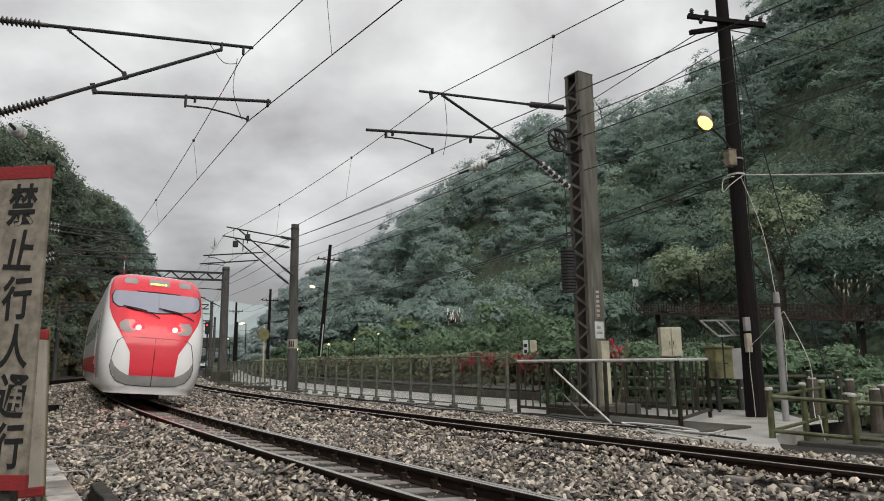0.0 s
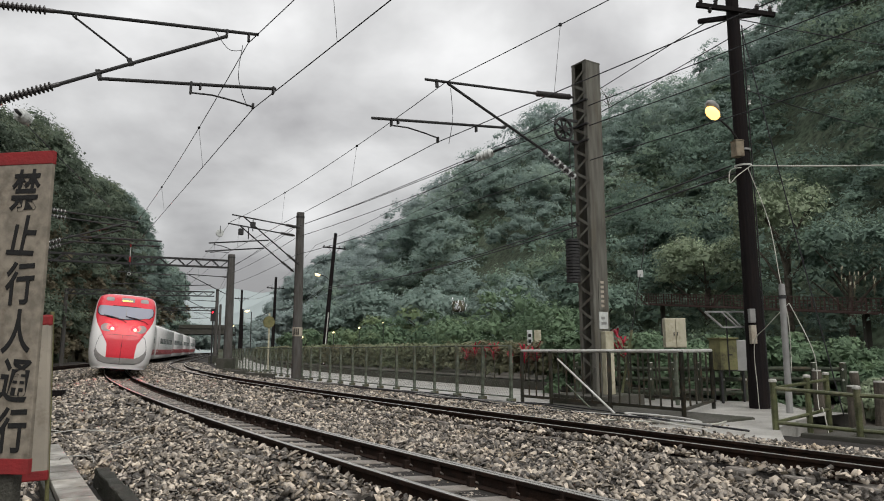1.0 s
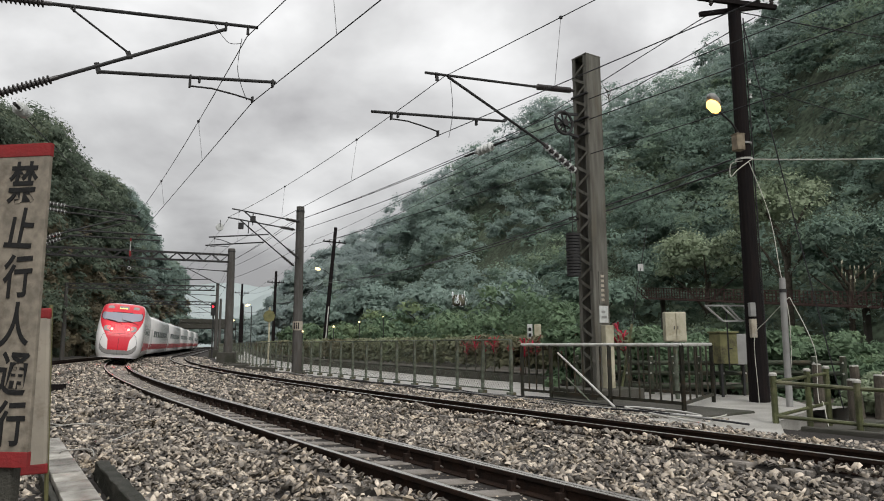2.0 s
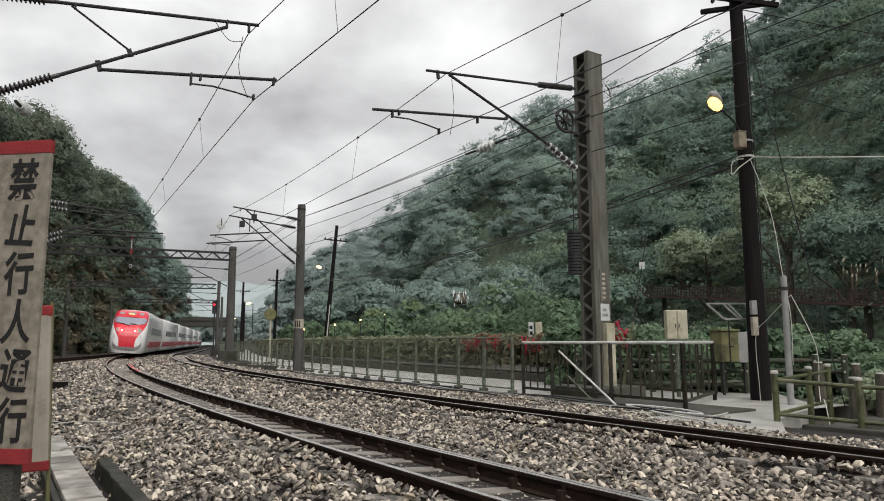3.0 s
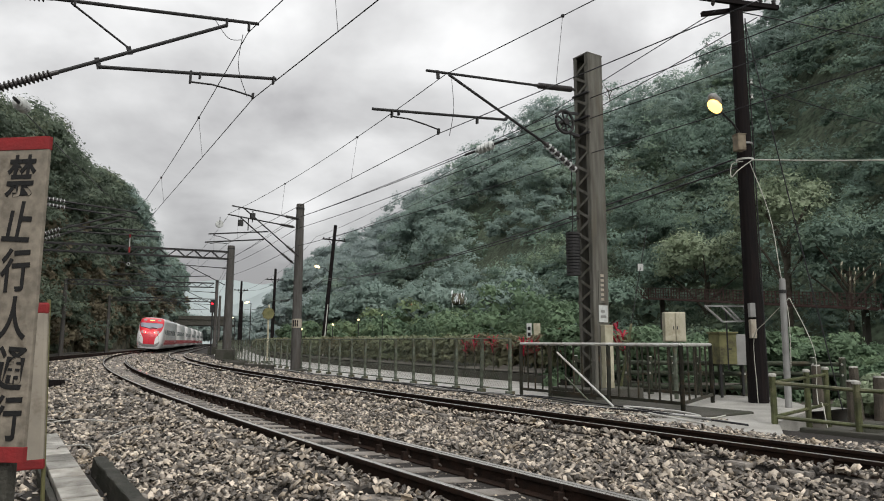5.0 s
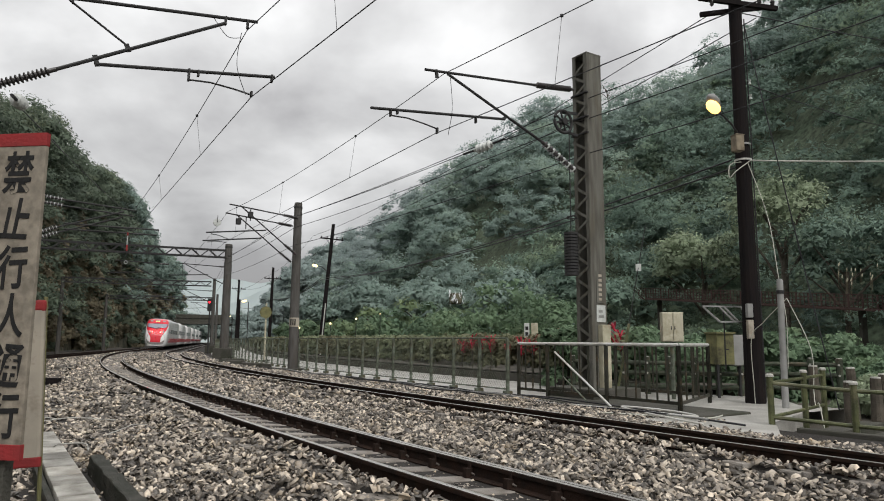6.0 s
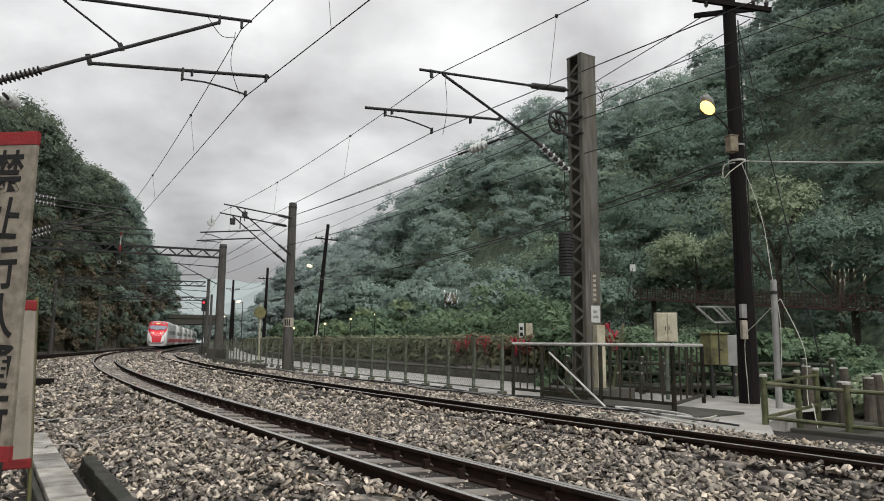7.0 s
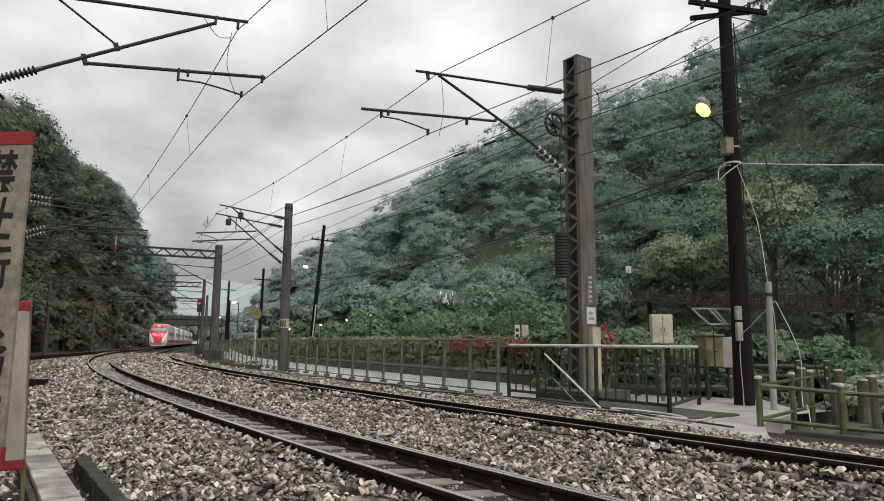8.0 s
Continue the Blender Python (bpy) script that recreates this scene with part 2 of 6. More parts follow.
# stained paint whose base also carries the shade on the backlit board
M_BOARD = material("stained_shaded_board_paint", (0.25, 0.22, 0.175), 0.7, scale=9, vary=0.3, bump=0.1, fine=22, speckle=0.25, tint=(0.21, 0.185, 0.15), stain=(0.15, 0.125, 0.095))
M_SIGNRED = material("faded_red_paint", (0.3, 0.028, 0.03), 0.7, scale=9, vary=0.45, bump=0.2, tint=(0.2, 0.03, 0.03))
M_INK = material("black_brush_paint", (0.02, 0.02, 0.02), 0.6, scale=30, vary=0.3, bump=0.1)
M_BOX = material("cream_metal_box", (0.5, 0.47, 0.36), 0.5, scale=5, vary=0.45, bump=0.1, tint=(0.33, 0.31, 0.22), stain=(0.28, 0.25, 0.17))
M_BOXY = material("mossy_yellow_box", (0.2, 0.19, 0.085), 0.6, scale=4, vary=0.5, bump=0.2, tint=(0.11, 0.11, 0.05), stain=(0.05, 0.045, 0.03))
M_TANBOX = material("tan_weathered_box", (0.24, 0.2, 0.14), 0.6, scale=8, vary=0.5, bump=0.15, tint=(0.13, 0.11, 0.08), stain=(0.12, 0.09, 0.06))
M_BOXG = material("grey_metal_box", (0.3, 0.3, 0.29), 0.5, scale=3, vary=0.3, bump=0.1)
M_BRIDGE = material("rust_red_footbridge", (0.065, 0.04, 0.034), 0.75, 0.1, scale=2, vary=0.4, bump=0.3, tint=(0.06, 0.035, 0.03))


# ---- building helpers ----
def part(name, bm, mat, parent=None, label="", smooth=False):
    me = bpy.data.meshes.new(name)
    if isinstance(bm, bmesh.types.BMesh):
        if smooth:
            for f in bm.faces:
                f.smooth = True
        bm.to_mesh(me)
        bm.free()
    else:
        v, f = bm
        me.from_pydata([tuple(p) for p in v], [], f)
        if smooth:
            me.polygons.foreach_set("use_smooth", [True] * len(me.polygons))
    me.materials.append(mat)
    ob = new(name, me)
    if parent is not None:
        ob.parent = parent
    if label:
        ob["label"] = label
    return ob


def base(name, m, label, category, group="", kind=""):
    ob = new(name)
    ob.matrix_world = m
    ob.empty_display_size = 0.2
    return tagged(ob, label, category, group, kind)


def box_bm(x0, x1, y0, y1, z0, z1, bevel=0.0, bm=None):
    own = bmesh.new()
    r = bmesh.ops.create_cube(own, size=1.0)
    bmesh.ops.transform(own, matrix=Matrix.Translation(((x0 + x1) / 2, (y0 + y1) / 2, (z0 + z1) / 2)) @ Matrix.Diagonal((abs(x1 - x0), abs(y1 - y0), abs(z1 - z0), 1)), verts=own.verts)
    if bevel:
        bmesh.ops.bevel(own, geom=own.edges[:], offset=bevel, segments=2, affect="EDGES", profile=0.6)
    if bm is None:
        return own
    tmp = bpy.data.meshes.new("tmp")
    own.to_mesh(tmp)
    own.free()
    bm.from_mesh(tmp)
    bpy.data.meshes.remove(tmp)
    return bm


def tube(points, radius, sides=8, caps=True, taper=1.0):
    """Vertices and faces of a round bar along points."""
    pts = [Vector(p) for p in points]
    V, Fc = [], []
    n = len(pts)
    ref = Vector((0, 0, 1))
    for i, p in enumerate(pts):
        d = (pts[min(i + 1, n - 1)] - pts[max(i - 1, 0)]).normalized()
        u = d.cross(ref)
        if u.length < 1e-3:
            u = d.cross(Vector((1, 0, 0)))
        u.normalize()
        w = d.cross(u)
        r = radius * (1 + (taper - 1) * i / max(1, n - 1))
        for k in range(sides):
            a = 2 * math.pi * k / sides
            V.append(p + (u * math.cos(a) + w * math.sin(a)) * r)
    for i in range(n - 1):
        for k in range(sides):
            a, b = i * sides + k, i * sides + (k + 1) % sides
            Fc.append((a, b, b + sides, a + sides))
    if caps:
        Fc.append(tuple(range(sides))[::-1])
        Fc.append(tuple(range((n - 1) * sides, n * sides)))
    return V, Fc


def join(*shapes):
    V, Fc = [], []
    for v, f in shapes:
        o = len(V)
        V += list(v)
        Fc += [tuple(i + o for i in q) for q in f]
    return V, Fc


def lathe(profile, sides=16, axis=((0, 0, 0), (0, 0, 1))):
    """A turned shape: (distance along the axis, radius) rows."""
    o, d = Vector(axis[0]), Vector(axis[1]).normalized()
    u = d.orthogonal().normalized()
    w = d.cross(u)
    V, Fc = [], []
    for h, r in profile:
        for k in range(sides):
            a = 2 * math.pi * k / sides
            V.append(o + d * h + (u * math.cos(a) + w * math.sin(a)) * max(r, 1e-4))
    for i in range(len(profile) - 1):
        for k in range(sides):
            a, b = i * sides + k, i * sides + (k + 1) % sides
            Fc.append((a, b, b + sides, a + sides))
    Fc.append(tuple(range(sides))[::-1])
    Fc.append(tuple(range((len(profile) - 1) * sides, len(profile) * sides)))
    return V, Fc


def slab(p0, p1, w, t):
    """A flat bar from p0 to p1, w wide and t thick."""
    a, b = Vector(p0), Vector(p1)
    d = (b - a).normalized()
    u = d.cross(Vector((0, 0, 1)))
    if u.length < 1e-3:
        u = Vector((1, 0, 0))
    u.normalize()
    v = u.cross(d).normalized()
    V = [q + u * (t / 2 * i) + v * (w / 2 * j) for q in (a, b) for i, j in ((-1, -1), (1, -1), (1, 1), (-1, 1))]
    return V, [(3, 2, 1, 0), (4, 5, 6, 7), (0, 1, 5, 4), (1, 2, 6, 5), (2, 3, 7, 6), (3, 0, 4, 7)]


def insulator(p0, p1, core, disc, n):
    """Shed insulator between two points."""
    L = (Vector(p1) - Vector(p0)).length
    prof = [(0, core)]
    for i in range(n):
        a = L * (0.08 + 0.84 * i / n)
        st = L * 0.84 / n
        prof += [(a, core), (a + st * 0.3, disc), (a + st * 0.55, disc), (a + st * 0.7, core)]
    prof.append((L, core))
    return lathe(prof, 14, (p0, Vector(p1) - Vector(p0)))


# ---- the line of the railway ----
CX, CY, R1, R2 = 202.3, 141.5, 243.3, 239.5
CANT = 0.085
TH_END = math.asin((CY - 70.0) / R1)
TH_0 = math.asin(CY / R1)
S_END = (TH_0 - TH_END) * R1


def line(s, off=0.0, z=0.0):
    """The point s metres along track one from abreast of the camera, off metres to its outer (west) side; the arc ends in a tangent."""
    if s <= S_END:
        th = TH_0 - s / R1
        x, y = CX - (R1 + off) * math.cos(th), CY - (R1 + off) * math.sin(th)
    else:
        th = TH_END
        x, y = CX - (R1 + off) * math.cos(th), CY - (R1 + off) * math.sin(th)
        x, y = x - math.sin(th) * (s - S_END), y + math.cos(th) * (s - S_END)
    return Vector((x, y, z))


def heading(s):
    th = max(TH_END, TH_0 - s / R1)
    return Vector((-math.sin(th), math.cos(th), 0))


def across(s):
    """Unit vector to the inner (east) side."""
    th = max(TH_END, TH_0 - s / R1)
    return Vector((math.cos(th), math.sin(th), 0))


def turned(s):
    """Degrees by which a thing with its y axis along the track is turned."""
    th = max(TH_END, TH_0 - s / R1)
    return math.degrees(th)


def along(s0, s1, step):
    n = max(1, int((s1 - s0) / step))
    return [s0 + (s1 - s0) * i / n for i in range(n + 1)]


def strip(s_list, profile):
    """A sheet along the track; profile: (off, z) rows from the outer side to the inner."""
    V, Fc = [], []
    m = len(profile)
    for s in s_list:
        V += [line(s, o, z) for o, z in profile]
    for i in range(len(s_list) - 1):
        for k in range(m - 1):
            a = i * m + k
            Fc.append((a, a + m, a + m + 1, a + 1))
    return V, Fc


TILT = CANT / 1.132


def bed_z(off):
    """Ballast surface beside and between the tracks."""
    z = -0.19
    for c in (0.0, -3.8):
        d = off - c
        if abs(d) < 0.9:
            z = max(z, -0.165 + TILT * d)
    if off > 1.5:
        z -= min(0.16, (off - 1.5) * 0.1)
    if off < -5.4:
        z -= min(0.06, (-5.4 - off) * 0.06)
    return z


def build_ground():
    V, Fc = [], []
    n = 24
    for j in range(n + 1):
        for i in range(n + 1):
            V.append(((i / n - 0.5) * 2400, (j / n - 0.5) * 2400, -0.45))
    for j in range(n):
        for i in range(n):
            a = j * (n + 1) + i
            Fc.append((a, a + 1, a + n + 2, a + n + 1))
    tagged(part("ground", (V, Fc), M_GROUND), "dark packed earth reaching the horizon", "ground", kind="structure")
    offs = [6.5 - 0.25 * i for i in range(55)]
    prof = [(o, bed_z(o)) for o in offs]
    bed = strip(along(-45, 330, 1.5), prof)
    tagged(part("shaded_ballast_bed", bed, M_BED_SHADE), "ballast bed under the two tracks, near-black for the shade between stones", "ballast", kind="structure")


build_ground()


def stones(count, s0, s1, o0, o1, size, rng, skip=True, power=1.0, lift=0.0):
    """Angular stones with twelve triangles each, lying on the bed."""
    corners = np.array([(x, y, z) for z in (-1, 1) for y in (-1, 1) for x in (-1, 1)], float)
    quads = np.array([(4, 5, 7, 6), (0, 1, 5, 4), (2, 6, 7, 3), (0, 4, 6, 2), (1, 3, 7, 5)])
    s = s0 + (s1 - s0) * rng.random(count) ** power
    o = o0 + (o1 - o0) * rng.random(count)
    if skip:
        keep = np.ones(count, bool)
        for c in (0.0, -3.8):
            d = np.abs(o - c)
            keep &= ~((d > 0.47) & (d < 0.61))
            # sleepers lie half free between the rails
            on = (d < 0.5) & (np.abs(((s + 0.3) % 0.6) - 0.3) < 0.1)
            keep &= ~(on & (rng.random(count) < 0.72))
        keep &= ~((s < 9.4) & (o < -5.7))
        # the drain covers beside the ballast stay free
        keep &= ~((s < 10.6) & (o > 2.36) & (o < 3.06) & (rng.random(count) < 0.93))
        s, o = s[keep], o[keep]
    k = len(s)
    th = TH_0 - s / R1
    tail = np.maximum(0, s - S_END)
    th = np.maximum(th, TH_END)
    x = CX - (R1 + o) * np.cos(th) - np.sin(th) * tail
    y = CY - (R1 + o) * np.sin(th) + np.cos(th) * tail
    z = np.array([bed_z(v) for v in o]) + lift
    heap = 0.035 * np.sin(s * 1.7 + o * 2.1) * np.sin(s * 0.63 - o * 1.3)
    inside = (np.abs(o) < 0.6) | (np.abs(o + 3.8) < 0.6)
    z = z + np.where(inside, -0.02, heap + 0.005 + 0.065 * rng.random(k) ** 1.5)
    for c in (0.0, -3.8):
        z = z + 0.09 * np.clip(1.0 - np.abs(np.abs(o - c) - 0.95) / 0.4, 0.0, 0.6)
    sz = size * (0.6 + 0.6 * rng.random((k, 1)) ** 2.0)
    dims = sz * np.stack([0.85 + 0.85 * rng.random(k), 0.48 + 0.35 * rng.random(k), 0.26 + 0.26 * rng.random(k)], 1)
    P = corners[None] * (1 + 0.8 * (rng.random((k, 8, 3)) - 0.5))
    P[:, :, :2] *= np.where(corners[None, :, 2:] > 0, 0.55 + 0.4 * rng.random((k, 1, 1)), 1.0)
    P = P * dims[:, None, :] * 0.5
    a, b, c = rng.random(k) * 6.283, (rng.random(k) - 0.5) * 1.7, (rng.random(k) - 0.5) * 1.7
    ca, sa, cb, sb, cc, sc = np.cos(a), np.sin(a), np.cos(b), np.sin(b), np.cos(c), np.sin(c)
    X, Y, Z = P[..., 0], P[..., 1], P[..., 2]
    Y, Z = Y * cb[:, None] - Z * sb[:, None], Y * sb[:, None] + Z * cb[:, None]
    X, Z = X * cc[:, None] - Z * sc[:, None], X * sc[:, None] + Z * cc[:, None]
    X, Y = X * ca[:, None] - Y * sa[:, None], X * sa[:, None] + Y * ca[:, None]
    P = np.stack([X + x[:, None], Y + y[:, None], Z + z[:, None]], 2).reshape(-1, 3)
    Q = (quads[None] + 8 * np.arange(k)[:, None, None]).reshape(-1, 4)
    return P, Q


def quick_mesh(name, P, Q, mat, smooth=False, normals=None):
    """Mesh from arrays of vertices and faces, with rounded shading normals where given."""
    me = bpy.data.meshes.new(name)
    me.vertices.add(len(P))
    me.vertices.foreach_set("co", np.ascontiguousarray(P, dtype=np.float32).ravel())
    me.loops.add(Q.size)
    me.loops.foreach_set("vertex_index", np.ascontiguousarray(Q, dtype=np.int32).ravel())
    me.polygons.add(len(Q))
    me.polygons.foreach_set("loop_start", np.arange(0, Q.size, Q.shape[1], dtype=np.int32))
    me.update(calc_edges=True)
    me.materials.append(mat)
    if smooth:
        me.polygons.foreach_set("use_smooth", [True] * len(Q))
    if normals is not None:
        me.normals_split_custom_set_from_vertices(np.asarray(normals, dtype=np.float32).tolist())
    return new(name, me)


def build_ballast():
    rng = np.random.default_rng(5)
    P, Q = [], []
    n = 0
    for args in ((64000, 1.0, 15.0, -6.9, 4.4, 0.057), (26000, 15.0, 34.0, -6.9, 5.0, 0.085), (9000, 34.0, 75.0, -6.2, 5.0, 0.15)):
        p, q = stones(*args, rng)
        P.append(p)
        Q.append(q + n)
        n += len(p)
    # grit trodden over the concrete edge by the railing
    p, q = stones(3600, 10.2, 16.0, -6.95, -5.7, 0.05, rng, False, lift=0.05)
    P.append(p)
    Q.append(q + n)
    ob = quick_mesh("ballast_stones", np.concatenate(P), np.concatenate(Q), M_STONE)
    tagged(ob, "loose angular grey and brown ballast stones", "ballast", kind="stuff")


build_ballast()


def rail_shape(s_list, off, z_top, head=0.065):
    """Rail section swept along the line: foot, web and head without the running face."""
    h = head / 2
    prof = [(0.064, -0.153), (0.064, -0.142), (0.012, -0.125), (0.009, -0.045), (h, -0.034), (h, -0.006), (h - 0.007, -0.001),
            (-h + 0.007, -0.001), (-h, -0.006), (-h, -0.034), (-0.009, -0.045), (-0.012, -0.125), (-0.064, -0.142), (-0.064, -0.153)]
    V, Fc = strip(s_list, [(off + o, z_top + z) for o, z in prof])
    top = strip(s_list, [(off + h - 0.006, z_top + 0.0), (off, z_top + 0.003), (off - h + 0.006, z_top + 0.0)])
    return (V, Fc), top


def build_track(name, c, label, check=False, s0=-14, s1=300):
    ob = base(name, Matrix.Identity(4), label, "railway track", kind="structure")
    ss = along(s0, 60, 0.5) + along(60, s1, 3)[1:]
    for side in (1, -1):
        zt = side * CANT / 2
        off = c + side * 0.566
        body, top = rail_shape(ss, off, zt)
        r = part("rail", body, M_RAIL, ob, "rusty brown rail with a worn bright head")
        part("rail_head", top, M_RAILTOP, r, "bright worn running surface")
    if check:
        body, top = rail_shape(along(-12, 45, 0.5), c - 0.566 + 0.105, -CANT / 2 + 0.012, 0.06)
        r = part("check_rail", body, M_RAIL, ob, "dark check rail beside the inner running rail")
        part("rail_head", top, M_RAILTOP, r)
    tilt = math.degrees(TILT)
    sl = bmesh.new()
    box_bm(-1.0, 1.0, -0.12, 0.12, -0.16, 0.0, 0.02, sl)
    first = part("sleeper", sl, M_SLEEPER)
    me, clip_me = first.data, None
    bpy.data.objects.remove(first)
    arc = [(0.0, -0.05, 0.0), (0.02, -0.05, 0.035), (0.05, -0.02, 0.05), (0.07, 0.02, 0.045), (0.05, 0.05, 0.03), (0.02, 0.04, 0.02), (-0.01, 0.03, 0.03)]
    cl = part("clip", tube(arc, 0.011, 6), M_CLIP)
    clip_me = cl.data
    bpy.data.objects.remove(cl)
    bracket = bmesh.new()
    box_bm(-0.03, 0.05, -0.03, 0.03, 0.0, 0.09, 0.008, bracket)
    box_bm(0.02, 0.1, -0.02, 0.02, 0.05, 0.15, 0.006, bracket)
    bk = part("bracket", bracket, M_RAIL)
    br_me = bk.data
    bpy.data.objects.remove(bk)
    s = math.floor(s0 / 0.6) * 0.6 + 0.6
    k = 0
    while s < 75:
        p = line(s, c, -0.15)
        q = new("sleeper", me)
        q.parent = ob
        q.matrix_local = Matrix.Translation(p) @ pose(0, 0, 0, 0, tilt, turned(s))
        if -4 < s < 22:
            for side in (-1, 1):
                for inner in (-1, 1):
                    d = new("clip", clip_me)
                    d.parent = q
                    d.matrix_local = pose(side * 0.566 + inner * 0.07, 0, 0.005, 0, 0, 0 if inner > 0 else 180)
            if check:
                d = new("bracket", br_me)
                d.parent = q
                d.matrix_local = pose(0.566 - 0.17, 0, 0.0, 0, 0, 0)
        s += 0.6
        k += 1


build_track("near_track", 0.0, "curved canted railway track with concrete sleepers and a check rail", True)
build_track("far_track", -3.8, "curved canted railway track with rusty rails beside the fence")


def build_siding():
    ob = base("siding_track", Matrix.Identity(4), "rusty siding rails curving off towards the wooded bank", "railway track", kind="structure")
    for g in (0.0, 1.13):
        V, Fc = [], []
        prof = [(0.06, -0.15), (0.01, -0.12), (0.032, -0.03), (0.032, 0.0), (-0.032, 0.0), (-0.032, -0.03), (-0.01, -0.12), (-0.06, -0.15)]
        ss = along(-10, 100, 2)
        for s in ss:
            o = 1.2 + 6.6 * max(0, (80 - s) / 60) ** 1.35 + g
            V += [line(s, o + a, 0.02 + b) for a, b in prof]
        for i in range(len(ss) - 1):
            for k in range(7):
                a = i * 8 + k
                Fc.append((a, a + 8, a + 9, a + 1))
        part("rail", (V, Fc), M_RAIL, ob)


build_siding()


# ---- hills and woods ----
def lerp_rows(rows, t):
    """Smooth value along (x, y, z) rows, t from 0 to 1."""
    k = t * (len(rows) - 1)
    i = min(int(k), len(rows) - 2)
    f = k - i
    return Vector(rows[i]).lerp(Vector(rows[i + 1]), f)


def slope_point(foot, ridge, t, u, bulge=0.12, rough=1.0):
    """Point on a hillside: t along it, u from foot (0) to ridge (1) and on behind the ridge (to 1.5)."""
    a, b = lerp_rows(foot, t), lerp_rows(ridge, t)
    if u <= 1:
        p = a.lerp(b, u)
        p.z = a.z + (b.z - a.z) * (u + bulge * math.sin(math.pi * u))
    else:
        p = a.lerp(b, u)
        p.z = b.z - (u - 1) * (b.z - a.z) * 0.8
    n = noise.noise(Vector((p.x * 0.03, p.y * 0.03, 1.7))) * 3.5 + noise.noise(Vector((p.x * 0.11, p.y * 0.11, 4.2))) * 1.2
    p.z += n * rough * min(1, u * 3)
    return p


def hill_sheet(name, foot, ridge, label, nt, nu, bulge=0.12, rough=1.0, mat=None):
    V, Fc = [], []
    for i in range(nt + 1):
        for j in range(nu + 1):
            V.append(slope_point(foot, ridge, i / nt, 1.5 * j / nu, bulge, rough))
    for i in range(nt):
        for j in range(nu):
            a = i * (nu + 1) + j
            Fc.append((a, a + nu + 1, a + nu + 2, a + 1))
    ob = part(name, (V, Fc), mat or M_HILL, smooth=True)
    return tagged(ob, label, "hill", kind="structure")


def unit(v):
    return v / (np.linalg.norm(v, axis=-1, keepdims=True) + 1e-9)


def tufts(rng, centres, radii, per, size, flat, droop, lean, near, span, soft, hub):
    """Triangular leaf tufts on a shell round each lobe, with normals rounded over the lobe."""
    c, r = np.repeat(centres, per, 0), np.repeat(radii, per)
    n = len(c)
    d = rng.normal(size=(n, 3))
    d[:, 2] = np.abs(d[:, 2]) * 1.1 - 0.35
    d = unit(d + np.array(lean))
    p = c + d * (r * (near + span * rng.random(n)))[:, None] * np.array([1, 1, flat])
    nrm = unit(d + 0.45 * rng.normal(size=(n, 3)) + np.array([0, 0, 0.45]))
    t = unit(np.cross(nrm, rng.normal(size=(n, 3))))
    b = np.cross(nrm, t)
    s = (size if np.isscalar(size) else np.repeat(size, per)) * (0.55 + 0.9 * rng.random(n))
    t, b = t * s[:, None], b * (s * (0.45 + 0.3 * rng.random(n)))[:, None]
    tip = -nrm * (s * droop)[:, None]
    tri = np.stack([p - t * 0.8 - b, p + t + tip, p - t * 0.6 + b], 1).reshape(-1, 3)
    wide = d if hub is None else 0.45 * d + 0.75 * unit(p - np.repeat(hub, per, 0))
    return tri, np.repeat(unit(nrm * (1 - soft) + wide * soft + np.array([0, 0, 0.12])), 3, 0)


def leaf_cloud(rng, centres, radii, per, size, flat=0.75, droop=0.35, lean=(0, 0, 0.25), soft=0.5, hub=None):
    """Small outer tufts over somewhat larger inner ones that keep each lobe dense: vertices, triangles and normals."""
    P0, N0 = tufts(rng, centres, radii, per, size, flat, droop, lean, 0.78, 0.34, soft, hub)
    P1, N1 = tufts(rng, centres, radii, max(6, per * 2 // 5), size * 2.0, flat, 0.15, lean, 0.55, 0.28, soft, hub)
    P = np.concatenate([P0, P1])
    return P, np.arange(len(P)).reshape(-1, 3), np.concatenate([N0, N1])


def lobes(rng, centre, radius, count, flat=0.8, size=1.0, lean=(0, 0, 0)):
    """Places and sizes of the lobes of one crown; lean turns them to the open side of a slope."""
    d = unit(rng.normal(size=(count, 3)) + np.array(lean))
    d[:, 2] = d[:, 2] * 0.7 + 0.1
    c = np.array(centre) + d * radius * (0.45 + 0.4 * rng.random((count, 1))) * np.array([1, 1, flat])
    return c, radius * size * (0.28 + 0.3 * rng.random(count))


RIGHT_FOOT = [(-78, 262, -1), (-50, 200, -1), (-24, 140, -1.5), (-6, 98, -2.5), (10, 68, -3), (22, 48, -3), (31, 32, -3), (38, 12, -3), (44, -30, -3)]
RIGHT_RIDGE = [(-62, 300, 7), (-48, 250, 22.5), (-22, 205, 27), (2, 172, 37), (24, 158, 49), (36, 126, 40), (44, 110, 41), (56, 92, 54), (84, 60, 66)]


